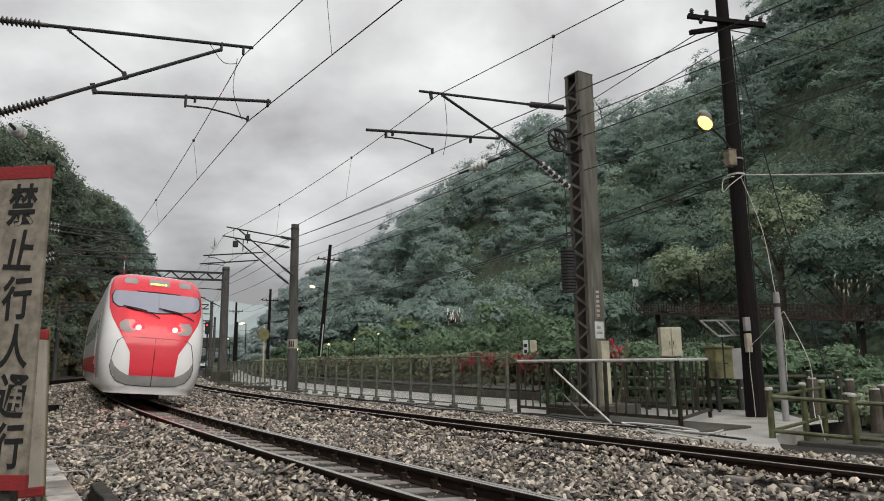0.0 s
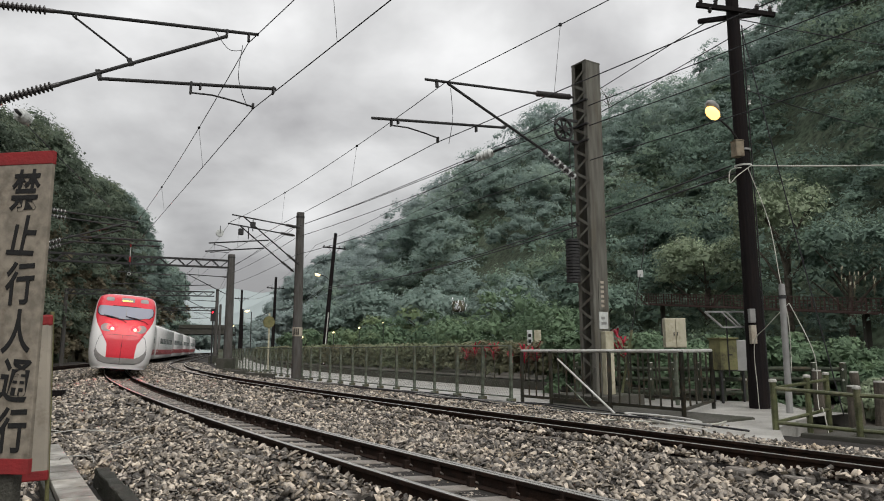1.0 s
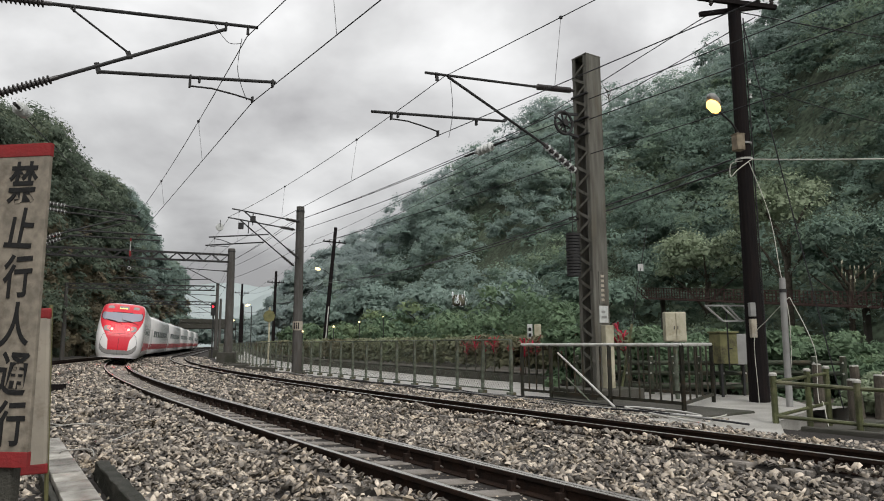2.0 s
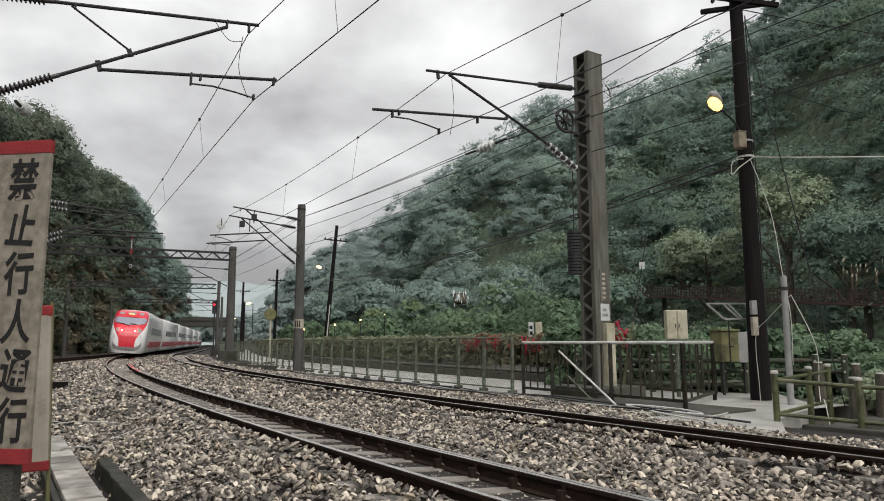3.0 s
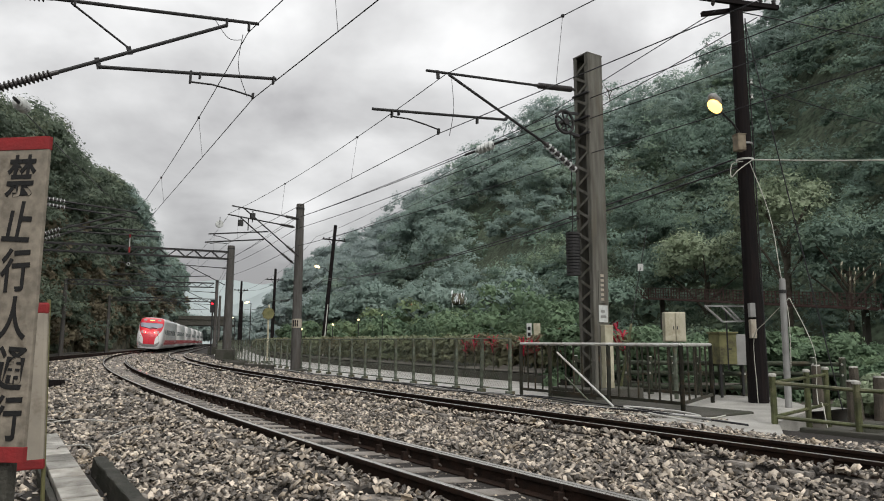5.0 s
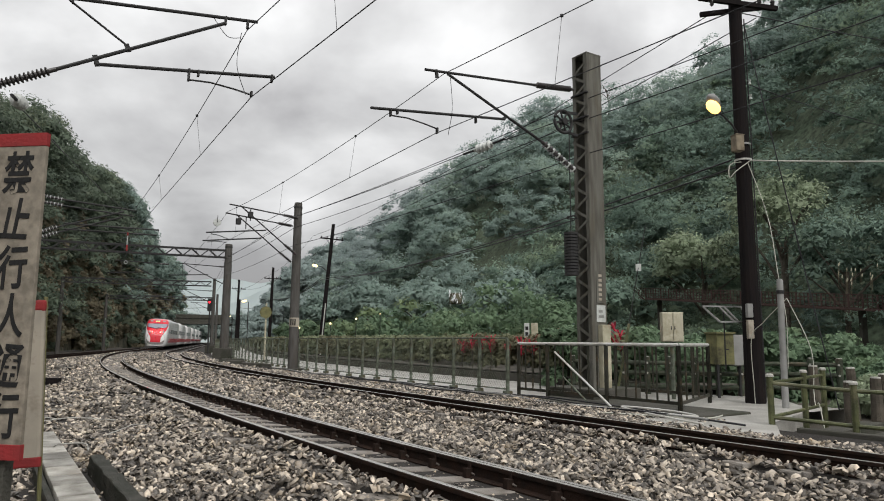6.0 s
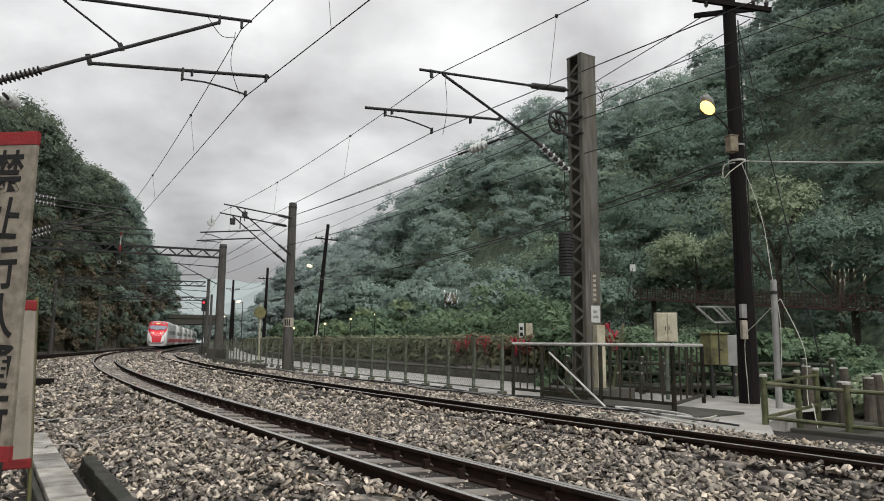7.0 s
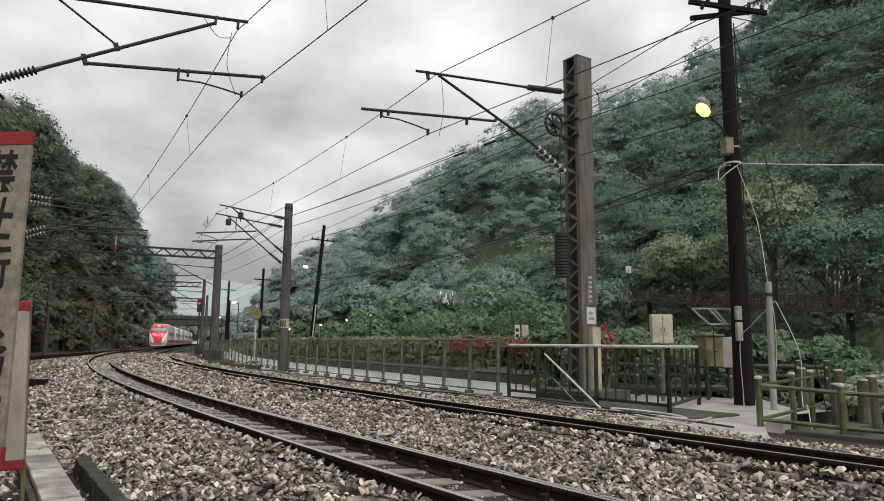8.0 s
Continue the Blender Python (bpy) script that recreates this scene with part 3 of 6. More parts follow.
def build_right_hill():
    hill_sheet("hill_east", RIGHT_FOOT, RIGHT_RIDGE, "steep wooded hillside across the valley", 60, 24)
    rng = np.random.default_rng(11)
    groups = {"near": ([], [], [], []), "mid": ([], [], [], []), "far": ([], [], [], [])}
    for i in range(1040):
        t, u = rng.random() * 0.93, rng.random() ** 0.9 * 1.08
        p = slope_point(RIGHT_FOOT, RIGHT_RIDGE, t, u)
        dist = math.hypot(p.x, p.y)
        r = 1.7 + 3.2 * rng.random() ** 1.6
        if dist > 120:
            r *= 1.3
        k = 9 if dist < 92 else 8
        top = (p.x, p.y, p.z + r * 0.65 + 2.2 * rng.random() ** 2)
        c, rr = lobes(rng, top, r * 1.1, k, 0.85, size=0.9, lean=(-0.5, -0.6, 0.2))
        # crowns farther off go to the groups with haze in their leaf colour
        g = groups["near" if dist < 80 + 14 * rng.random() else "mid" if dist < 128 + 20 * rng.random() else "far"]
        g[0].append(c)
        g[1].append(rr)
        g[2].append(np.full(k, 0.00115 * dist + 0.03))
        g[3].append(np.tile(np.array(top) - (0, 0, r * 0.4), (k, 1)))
    for key, mat, per, label in (("near", M_LEAF, 92, "dense dark green subtropical forest on the slope"), ("mid", M_LEAF_HAZE_MID, 82, "dense green forest halfway along the slope, tinted for haze"), ("far", M_LEAF_HAZE_FAR, 64, "hazy green forest on the far part of the slope")):
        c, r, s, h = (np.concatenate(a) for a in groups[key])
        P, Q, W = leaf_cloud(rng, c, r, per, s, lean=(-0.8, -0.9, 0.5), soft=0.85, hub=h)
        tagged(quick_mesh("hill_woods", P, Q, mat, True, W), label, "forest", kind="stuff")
    C, Rr, S = [], [], []
    for i in range(1500):
        p = slope_point(RIGHT_FOOT, RIGHT_RIDGE, rng.random(), rng.random() * 1.05)
        C.append((p.x, p.y, p.z + 0.3))
        Rr.append(1.6 + 1.6 * rng.random())
        S.append(0.0019 * math.hypot(p.x, p.y) + 0.08)
    P, Q, W = leaf_cloud(rng, np.array(C), np.array(Rr), 30, np.array(S), 0.7, lean=(-0.55, -0.65, 0.3))
    tagged(quick_mesh("hill_groundcover", P, Q, M_LEAF, True, W), "green groundcover between the trees of the slope", "undergrowth", kind="stuff")


build_right_hill()

LEFT_BANK = ((5, 10.0, 13), (30, 10.0, 14), (50, 10.0, 15), (70, 10.0, 17), (80, 10.0, 20), (90, 10.0, 22), (100, 10.0, 22), (110, 10.0, 22.5), (120, 10.0, 25), (130, 9.8, 27),
             (140, 9.5, 27.5), (155, 9.0, 27), (170, 8.3, 24), (185, 7.6, 20.5), (205, 7.0, 21), (230, 6.6, 22), (270, 6.6, 23))
LEFT_FOOT = [tuple(line(s, o, -0.3)) for s, o, z in LEFT_BANK]
LEFT_RIDGE = [tuple(line(s, o + 4.5, z)) for s, o, z in LEFT_BANK]


def build_left_bank():
    hill_sheet("hill_west", LEFT_FOOT, LEFT_RIDGE, "steep dark wooded bank beside the siding", 50, 20, 0.3, 0.5, M_ROCK)
    rng = np.random.default_rng(21)
    C, Rr, S, D, DR, DS, E, ER, ES = [], [], [], [], [], [], [], [], []
    for i in range(880):
        t, u = 0.1 + 0.9 * rng.random() ** 1.25, rng.random() ** 0.85 * 1.1
        p = slope_point(LEFT_FOOT, LEFT_RIDGE, t, u, 0.3, 0.5)
        dist = math.hypot(p.x, p.y)
        r = 1.5 + 2.0 * rng.random()
        if u < 0.34 and rng.random() < 0.55:
            c, rr = lobes(rng, (p.x, p.y, p.z + 0.4), r * 0.8, 4, 1.3)
            D.append(c), DR.append(rr), DS.append(np.full(4, 0.0018 * dist + 0.05))
            continue
        c, rr = lobes(rng, (p.x, p.y, p.z + r * 0.6), r * 1.2, 8, lean=(0.6, -0.5, 0.2))
        # far crowns of the bank take the haze-tinted leaves
        if dist > 125 + 30 * rng.random():
            E.append(c), ER.append(rr), ES.append(np.full(8, 0.0012 * dist + 0.03))
            continue
        C.append(c), Rr.append(rr), S.append(np.full(8, 0.0013 * dist + 0.04))
    for i in range(520):
        p = slope_point(LEFT_FOOT, LEFT_RIDGE, 0.12 + 0.88 * rng.random() ** 1.2, 0.5 * rng.random() ** 1.3, 0.3, 0.5)
        dist = math.hypot(p.x, p.y)
        c, rr = lobes(rng, (p.x, p.y, p.z + 0.3), 1.3 + rng.random(), 3, 1.2)
        if rng.random() < 0.45:
            D.append(c), DR.append(rr), DS.append(np.full(3, 0.002 * dist + 0.05))
        else:
            C.append(c), Rr.append(rr), S.append(np.full(3, 0.002 * dist + 0.05))
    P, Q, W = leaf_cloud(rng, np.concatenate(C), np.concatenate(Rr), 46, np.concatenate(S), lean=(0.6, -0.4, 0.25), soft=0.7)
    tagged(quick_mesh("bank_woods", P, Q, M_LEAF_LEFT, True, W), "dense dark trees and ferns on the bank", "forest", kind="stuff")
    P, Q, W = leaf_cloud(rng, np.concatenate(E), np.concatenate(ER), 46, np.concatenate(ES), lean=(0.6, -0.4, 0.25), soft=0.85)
    tagged(quick_mesh("bank_woods", P, Q, M_LEAF_HAZE_MID, True, W), "hazy trees on the far part of the bank", "forest", kind="stuff")
    P, Q, W = leaf_cloud(rng, np.concatenate(D), np.concatenate(DR), 56, np.concatenate(DS), 1.4, 0.9)
    tagged(quick_mesh("bank_undergrowth", P, Q, M_DRY, True, W), "dry brown hanging grass and creepers on the rock face", "undergrowth", kind="stuff")


build_left_bank()


def build_far_hills():
    for k, (y, rows) in enumerate(((620, ((-420, 40), (-330, 70), (-260, 62), (-215, 64), (-180, 58), (-150, 66), (-110, 50), (-60, 70), (0, 90), (80, 100))),
                                   (430, ((-300, 60), (-220, 46), (-185, 36), (-160, 22), (-130, 30), (-100, 40), (-60, 60), (0, 70))))):
        V, Fc = [], []
        n = 70
        for i in range(n + 1):
            x, z = lerp_rows([(a, b, 0) for a, b in rows], i / n)[:2]
            z += noise.noise(Vector((x * 0.03, k * 7.0, 0))) * 5 + noise.noise(Vector((x * 0.15, k * 3.0, 0))) * 1.5
            V += [(x, y, -1), (x, y + z * 1.2, z), (x, y + z * 3, -1)]
        for i in range(n):
            for j in range(2):
                a = i * 3 + j
                Fc.append((a, a + 3, a + 4, a + 1))
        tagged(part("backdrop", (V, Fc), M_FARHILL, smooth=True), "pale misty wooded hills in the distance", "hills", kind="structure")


build_far_hills()


def tree(name, x, y, z, height, radius, mat, label, seed, lean=0.0, per=120, leaf=0.16, lob=16):
    rng = np.random.default_rng(seed)
    ob = base(name, pose(x, y, z), label, "tree")
    leaf, per = leaf * 0.8, int(per * 0.8)
    trunk_top = Vector((lean, lean * 0.3, height * 0.62))
    mid = Vector((lean * 0.3 + 0.15, 0.1, height * 0.3))
    shapes = [tube([(0, 0, -0.3), mid * 0.5, mid, trunk_top], 0.035 * height * 0.6 + 0.05, 8, True, 0.45)]
    tips = []
    for i in range(7):
        a = i * 2.4 + rng.random()
        st = mid.lerp(trunk_top, 0.2 + 0.12 * i)
        e = st + Vector((math.cos(a) * radius * 0.7, math.sin(a) * radius * 0.7, height * (0.16 + 0.12 * rng.random())))
        shapes.append(tube([st, st.lerp(e, 0.5) + Vector((0, 0, 0.2)), e], 0.035 + 0.006 * height, 6, True, 0.3))
        tips.append(e)
    part("trunk", join(*shapes), M_BARK, ob)
    c, r = lobes(rng, (trunk_top.x, trunk_top.y, height * 0.72), radius, lob, 0.75)
    c = np.concatenate([c, np.array([tuple(e) for e in tips])])
    r = np.concatenate([r, np.full(len(tips), radius * 0.32)])
    P, Q, W = leaf_cloud(rng, c, r * 0.9, per, leaf, soft=0.65, hub=np.tile((trunk_top.x, trunk_top.y, height * 0.6), (len(c), 1)))
    cr = quick_mesh("crown", P, Q, mat, True, W)
    cr.parent = ob
    return ob


# ---- overhead line masts ----
def frame_at(s, off):
    """Pose whose x axis runs across the track to the inner side and y along it."""
    p = line(s, off)
    return Matrix.Translation(p) @ pose(0, 0, 0, 0, 0, turned(s))


def rod(name, p0, p1, r, parent, mat=None, label="", sides=8):
    return part(name, tube([p0, p1], r, sides), mat or M_STEEL, parent, label, smooth=False)


def cantilever(s, off, m0, parts, name="cantilever_arm", label="dark steel cantilever arm carrying the overhead wires"):
    """An arm in the vertical plane across the track. parts: (kind, (x, z), (x, z)) measured from the track centre, x to the inner side."""
    ob = base(name, frame_at(s, off), label, "overhead line")
    for kind, a, b in parts:
        p, q = (a[0], 0, a[1]), (b[0], 0, b[1])
        if kind == "tube":
            rod("tube", p, q, 0.03, ob)
        elif kind == "thin":
            rod("tie_rod", p, q, 0.018, ob)
        elif kind == "insulator":
            part("insulator", insulator(p, q, 0.035, 0.07, 16), M_PORC, ob, "brown ribbed insulator")
        elif kind == "insulatorw":
            d = Vector(q) - Vector(p)
            core = part("insulator", tube([p, q], 0.04, 10), M_PORC, ob, "ribbed insulator with pale sheds")
            for i in range(12):
                f = 0.08 + 0.84 * i / 11
                part("shed", lathe([(0, 0.05), (0.006, 0.085), (0.018, 0.085), (0.026, 0.05)], 12, (Vector(p) + d * f, d)), M_PORCW if i % 2 else M_PORC, core)
        elif kind == "steady":
            d = Vector(q) - Vector(p)
            pts = [Vector(p), Vector(p) + d * 0.35 + Vector((0, 0, 0.045)), Vector(p) + d * 0.7 + Vector((0, 0, 0.03)), Vector(q)]
            part("steady_arm", tube(pts, 0.016, 8), M_STEEL, ob)
        elif kind == "bracket":
            V, Fc = slab(p, q, 0.07, 0.03)
            part("bracket", (V, Fc), M_STEEL, ob)
    return ob


def s_of(x, y):
    """Distance along the line of a plan point on the arc."""
    return (TH_0 - math.asin((CY - y) / math.hypot(CX - x, CY - y))) * R1


S_A = s_of(-3.28, 11.38)
S_B = s_of(-0.08, 13.42)
cantilever(S_A, 0.0, None, (
    ("tube", (-3.1, 6.24), (0.05, 6.67)), ("insulator", (-4.2, 6.09), (-3.1, 6.24)), ("tube", (-4.7, 6.02), (-4.2, 6.09)),
    ("tube", (-2.95, 5.105), (-0.5, 6.5)), ("insulator", (-3.95, 4.55), (-2.95, 5.105)),
    ("bracket", (-0.5, 6.62), (-0.5, 6.47)),
    ("thin", (-2.85, 6.24), (-1.98, 5.7)), ("bracket", (-2.8, 6.28), (-2.8, 6.2)), ("bracket", (-2.02, 5.74), (-1.97, 5.62)),
    ("tube", (-2.42, 5.31), (0.4, 5.73)), ("bracket", (-2.45, 5.45), (-2.4, 5.28)),
    ("bracket", (-1.05, 5.55), (-1.05, 5.34)), ("bracket", (-0.9, 5.56), (-0.9, 5.45)), ("steady", (-1.07, 5.36), (0.0, 5.32)), ("bracket", (0.0, 5.38), (0.0, 5.28)),
    ("bracket", (-0.12, 6.66), (-0.12, 6.5)), ("bracket", (0.35, 5.76), (0.35, 5.62))))
cantilever(S_B, -3.8, None, (
    ("tube", (-0.27, 6.6), (2.62, 6.9)), ("insulator", (2.62, 6.9), (3.85, 7.05)),
    ("tube", (0.28, 6.63), (2.84, 5.6)), ("insulatorw", (2.84, 5.6), (3.85, 5.06)),
    ("tube", (-1.48, 5.55), (1.78, 5.93)), ("bracket", (1.75, 5.93), (1.85, 6.02)),
    ("bracket", (-1.05, 5.62), (-1.05, 5.46)), ("bracket", (-0.9, 5.63), (-0.9, 5.53)), ("steady", (-1.05, 5.48), (0.03, 5.4)), ("bracket", (0.03, 5.42), (0.03, 5.3)),
    ("bracket", (0.0, 6.66), (0.02, 6.48)), ("bracket", (1.0, 5.83), (1.0, 5.7))))


def laced_mast():
    """Riveted steel column of two channels joined by lacing bars, on a concrete block."""
    s = s_of(3.75, 15.85)
    ob = base("lattice_mast", Matrix.Translation((3.6, 15.95, 0)) @ pose(0, 0, 0, 0, 0, turned(s)), "tall weathered steel lattice mast behind the railing", "mast")
    w, d, h = 0.235, 0.235, 8.03
    for side in (-1, 1):
        bm = bmesh.new()
        box_bm(-w, w, side * d - 0.012, side * d + 0.012, -0.25, h, 0.004, bm)
        for e in (-1, 1):
            box_bm(e * w - 0.01, e * w + 0.01, min(side * d, side * (d - 0.1)), max(side * d, side * (d - 0.1)), -0.25, h, 0, bm)
        part("channel", bm, M_RUSTSTEEL, ob)
    n = 14
    for e in (-1, 1):
        for i in range(n):
            z0 = 0.1 + (h - 0.3) * i / n
            z1 = 0.1 + (h - 0.3) * (i + 1) / n
            zm = (z0 + z1) / 2
            part("lacing_bar", slab((e * (w + 0.014), -d, z0), (e * (w + 0.014), d, zm), 0.06, 0.012), M_RUSTSTEEL, ob)
            part("lacing_bar", slab((e * (w + 0.014), d, zm), (e * (w + 0.014), -d, z1), 0.06, 0.012), M_RUSTSTEEL, ob)
    part("cap", box_bm(-w - 0.015, w + 0.015, -d - 0.015, d + 0.015, h, h + 0.04, 0.01), M_RUSTSTEEL, ob)
    part("foundation", box_bm(-0.75, 0.75, -0.75, 0.75, -0.35, 0.08, 0.03), M_CONC_OLD, ob, "dark mossy concrete block")
    part("pale_casing", box_bm(-0.06, 0.2, -d - 0.16, -d - 0.013, -0.1, 1.5, 0.015), M_BOX, ob, "pale metal conduit casing")
    part("plate", box_bm(-0.1, 0.18, -d - 0.03, -d - 0.012, 1.56, 1.95, 0.004), M_PORCW, ob, "white plate with worn marks")
    part("plate", box_bm(-0.09, 0.14, -d - 0.03, -d - 0.012, 2.0, 2.75, 0.004), M_RUSTSTEEL, ob, "tall stained plate")
    for i in range(6):
        part("mark", box_bm(-0.03, 0.07, -d - 0.036, -d - 0.03, 2.06 + 0.11 * i, 2.12 + 0.11 * i), M_SIGN, ob)
    for i, wd in enumerate((0.16, 0.12)):
        part("mark", box_bm(-0.04, -0.04 + wd, -d - 0.036, -d - 0.03, 1.66 + 0.12 * i, 1.72 + 0.12 * i), M_BOXG, ob)
    # tensioning wheel, weights and their rods on the side towards the track
    wx = -0.84
    pts = [(0.27 * math.cos(a), 0, 0.27 * math.sin(a)) for a in (2 * math.pi * k / 24 for k in range(25))]
    wheel = part("tension_wheel", tube(pts, 0.035, 8, False), M_STEEL, ob, "dark spoked tensioning wheel")
    wheel.matrix_local = pose(wx, -0.05, 6.25)
    for k in range(4):
        a = math.pi * k / 4 + 0.3
        part("spoke", tube([(0.26 * math.cos(a), 0, 0.26 * math.sin(a)), (-0.26 * math.cos(a), 0, -0.26 * math.sin(a))], 0.022, 6), M_STEEL, wheel)
    part("hub", lathe([(-0.08, 0.08), (0.08, 0.08)], 12, ((0, 0, 0), (0, 1, 0))), M_STEEL, wheel)
    part("bracket", slab((0.0, 0.05, 0.25), (0.5, 0.05, 0.3), 0.06, 0.05), M_STEEL, wheel)
    part("bracket", slab((0.0, 0.05, -0.2), (0.5, 0.05, -0.25), 0.06, 0.05), M_STEEL, wheel)
    stack = base("balance_weights", ob.matrix_world @ pose(-0.66, -0.05, 2.62), "stack of dark cast balance weights hanging beside the mast", "weights")
    for k in range(14):
        part("weight", lathe([(0, 0.15), (0.006, 0.165), (0.058, 0.165), (0.064, 0.15)], 14, ((0, 0, 0.072 * k), (0, 0, 1))), M_STEEL, stack)
    part("hanger", tube([(0, 0, 0), (0, 0, 3.4)], 0.012, 6), M_STEEL, stack)
    part("guide_loop", tube([(0.2, 0, 1.35), (0.0, -0.12, 1.38), (-0.1, 0, 1.36), (0.0, 0.1, 1.34), (0.2, 0, 1.35)], 0.02, 6), M_STEEL, stack)
    for z in (7.05, 6.45, 6.05):
        part("clamp", box_bm(-w - 0.06, -w + 0.02, -d - 0.03, d + 0.03, z - 0.02, z + 0.02, 0.006), M_STEEL, ob)
    return ob


laced_mast()


def concrete_mast(x, y, z, h, r, label, block=0.0, lean=0.0):
    ob = base("concrete_mast", pose(x, y, z, 0, lean, 0), label, "mast", "masts along the line")
    part("shaft", lathe([(-0.3, r * 1.12), (h * 0.5, r), (h - 0.05, r * 0.88), (h, r * 0.84)], 20), M_MAST, ob, smooth=False)
    part("cap_band", lathe([(h - 0.25, r * 0.95), (h - 0.18, r * 0.95)], 20), M_STEEL, ob)
    if block:
        part("footing", box_bm(-block, block, -block, block, -0.3, 0.75, 0.04), M_CONC_OLD, ob, "dark concrete footing")
    return ob


m2 = concrete_mast(-6.38, 30.42, -0.2, 7.5, 0.2, "round weathered concrete mast with a pale painted band", 0)
part("painted_band", lathe([(1.9, 0.222), (2.3, 0.222)], 20), M_SIGN, m2, "pale painted band")
for k in range(3):
    part("bar", box_bm(-0.12 + 0.09 * k, -0.075 + 0.09 * k, -0.235, -0.2, 1.96, 2.24), M_INK, m2)
part("footing", box_bm(-0.45, 0.45, -0.4, 0.4, -0.25, 0.08, 0.03), M_CONC_OLD, m2)
S_C = s_of(-6.38, 30.42)
for ds, dz, ins in ((-0.35, 0.12, 0), (0.5, -0.12, 1)):
    cantilever(S_C + ds, -3.8, None, (
        ("tube", (0.0, 6.75 + dz), (2.3, 6.5 + dz)), ("insulator", (2.3, 6.5 + dz), (3.0, 6.42 + dz)),
        ("tube", (0.5, 6.7 + dz), (2.4, 5.2 + dz)), ("insulator", (2.4, 5.2 + dz), (3.0, 4.75 + dz)),
        ("tube", (-0.9, 5.45 + dz), (1.6, 5.75 + dz)), ("steady", (-0.7, 5.4 + dz), (0.1, 5.32)),
        ("bracket", (0.9, 6.62 + dz), (0.9, 6.1 + dz))))
S_D = s_of(-14.78, 47.64)
concrete_mast(-14.78, 47.64, -0.2, 8.0, 0.28, "pale concrete mast carrying a truss beam on a block footing", 0.6)
S_E = S_D + 26
S_F = S_E + 26
for s, h in ((S_E, 7.7), (S_F, 7.7)):
    p = line(s, -6.9)
    concrete_mast(p.x, p.y, -0.2, h, 0.18, "concrete mast carrying a truss beam over the tracks", 0.5)


def truss(s, o0, o1, z0, z1, label="dark steel truss beam spanning the tracks"):
    ob = base("portal_truss", frame_at(s, 0.0), label, "truss beam", "portal beams")
    a, b = -o0, -o1
    for y in (-0.2, 0.2):
        for z in (z0, z1):
            part("chord", slab((a, y, z), (b, y, z), 0.09, 0.09), M_STEEL, ob)
        n = int(abs(b - a) / 0.55)
        V = []
        for i in range(n):
            x0, x1 = a + (b - a) * i / n, a + (b - a) * (i + 1) / n
            part("web_bar", slab((x0, y, z0 if i % 2 else z1), (x1, y, z1 if i % 2 else z0), 0.05, 0.04), M_STEEL, ob)
    return ob


truss(S_D, -6.6, 7.5, 6.85, 7.35)
truss(S_E, -6.6, 7.2, 6.7, 7.15)
truss(S_F, -6.6, 7.2, 6.6, 7.0)
for s, off, h in ((S_D, 7.6, 7.6), (S_E, 7.3, 7.4), (S_F, 7.3, 7.4)):
    p = line(s, off)
    concrete_mast(p.x, p.y, -0.2, h, 0.19, "concrete mast on the bank side of the tracks")
for s in (S_D, S_E, S_F):
    for off, sgn in ((-3.8, 1), (0.0, -1)):
        cantilever(s, off, None, (("tube", (-0.4, 6.3), (2.4, 6.2)), ("tube", (0.2, 6.25), (2.7, 5.0)), ("tube", (-0.8, 5.45), (1.7, 5.6)), ("insulator", (2.4, 6.2), (2.95, 6.18))))
# mast on the bank side with the second pair of arms
S_G = s_of(-12.2, 26.6)
pg = line(S_G, 3.4)
concrete_mast(pg.x, pg.y, -0.2, 8.0, 0.2, "dark concrete mast beside the siding")
for ds, dz in ((-0.3, 0.0), (0.35, -0.12)):
    cantilever(S_G + ds, 0.0, None, (
        ("tube", (-2.4, 6.3 + dz), (0.1, 6.12 + dz)), ("insulatorw", (-3.2, 6.38 + dz), (-2.4, 6.3 + dz)),
        ("tube", (-2.5, 5.25 + dz), (-0.3, 6.05 + dz)), ("insulatorw", (-3.2, 4.95 + dz), (-2.5, 5.25 + dz)),
        ("tube", (-2.3, 5.4 + dz), (1.0, 5.42 + dz)), ("steady", (-0.7, 5.38 + dz), (0.1, 5.3))))
# mast of the nearest arm
pa = line(S_A, 4.85)
concrete_mast(pa.x, pa.y, -0.3, 8.3, 0.2, "concrete mast carrying the arm over the near track")


# ---- wires ----
def wire(name, pts, r, label, sag=0.0, mat=None, n=10):
    out = []
    for a, b in zip(pts, pts[1:]):
        a, b = Vector(a), Vector(b)
        for i in range(n):
            f = i / n
            p = a.lerp(b, f)
            p.z -= sag * 4 * f * (1 - f)
            out.append(p)
    out.append(Vector(pts[-1]))
    ob = part(name, tube(out, r, 6), mat or M_WIRE)
    return tagged(ob, label, "cable")


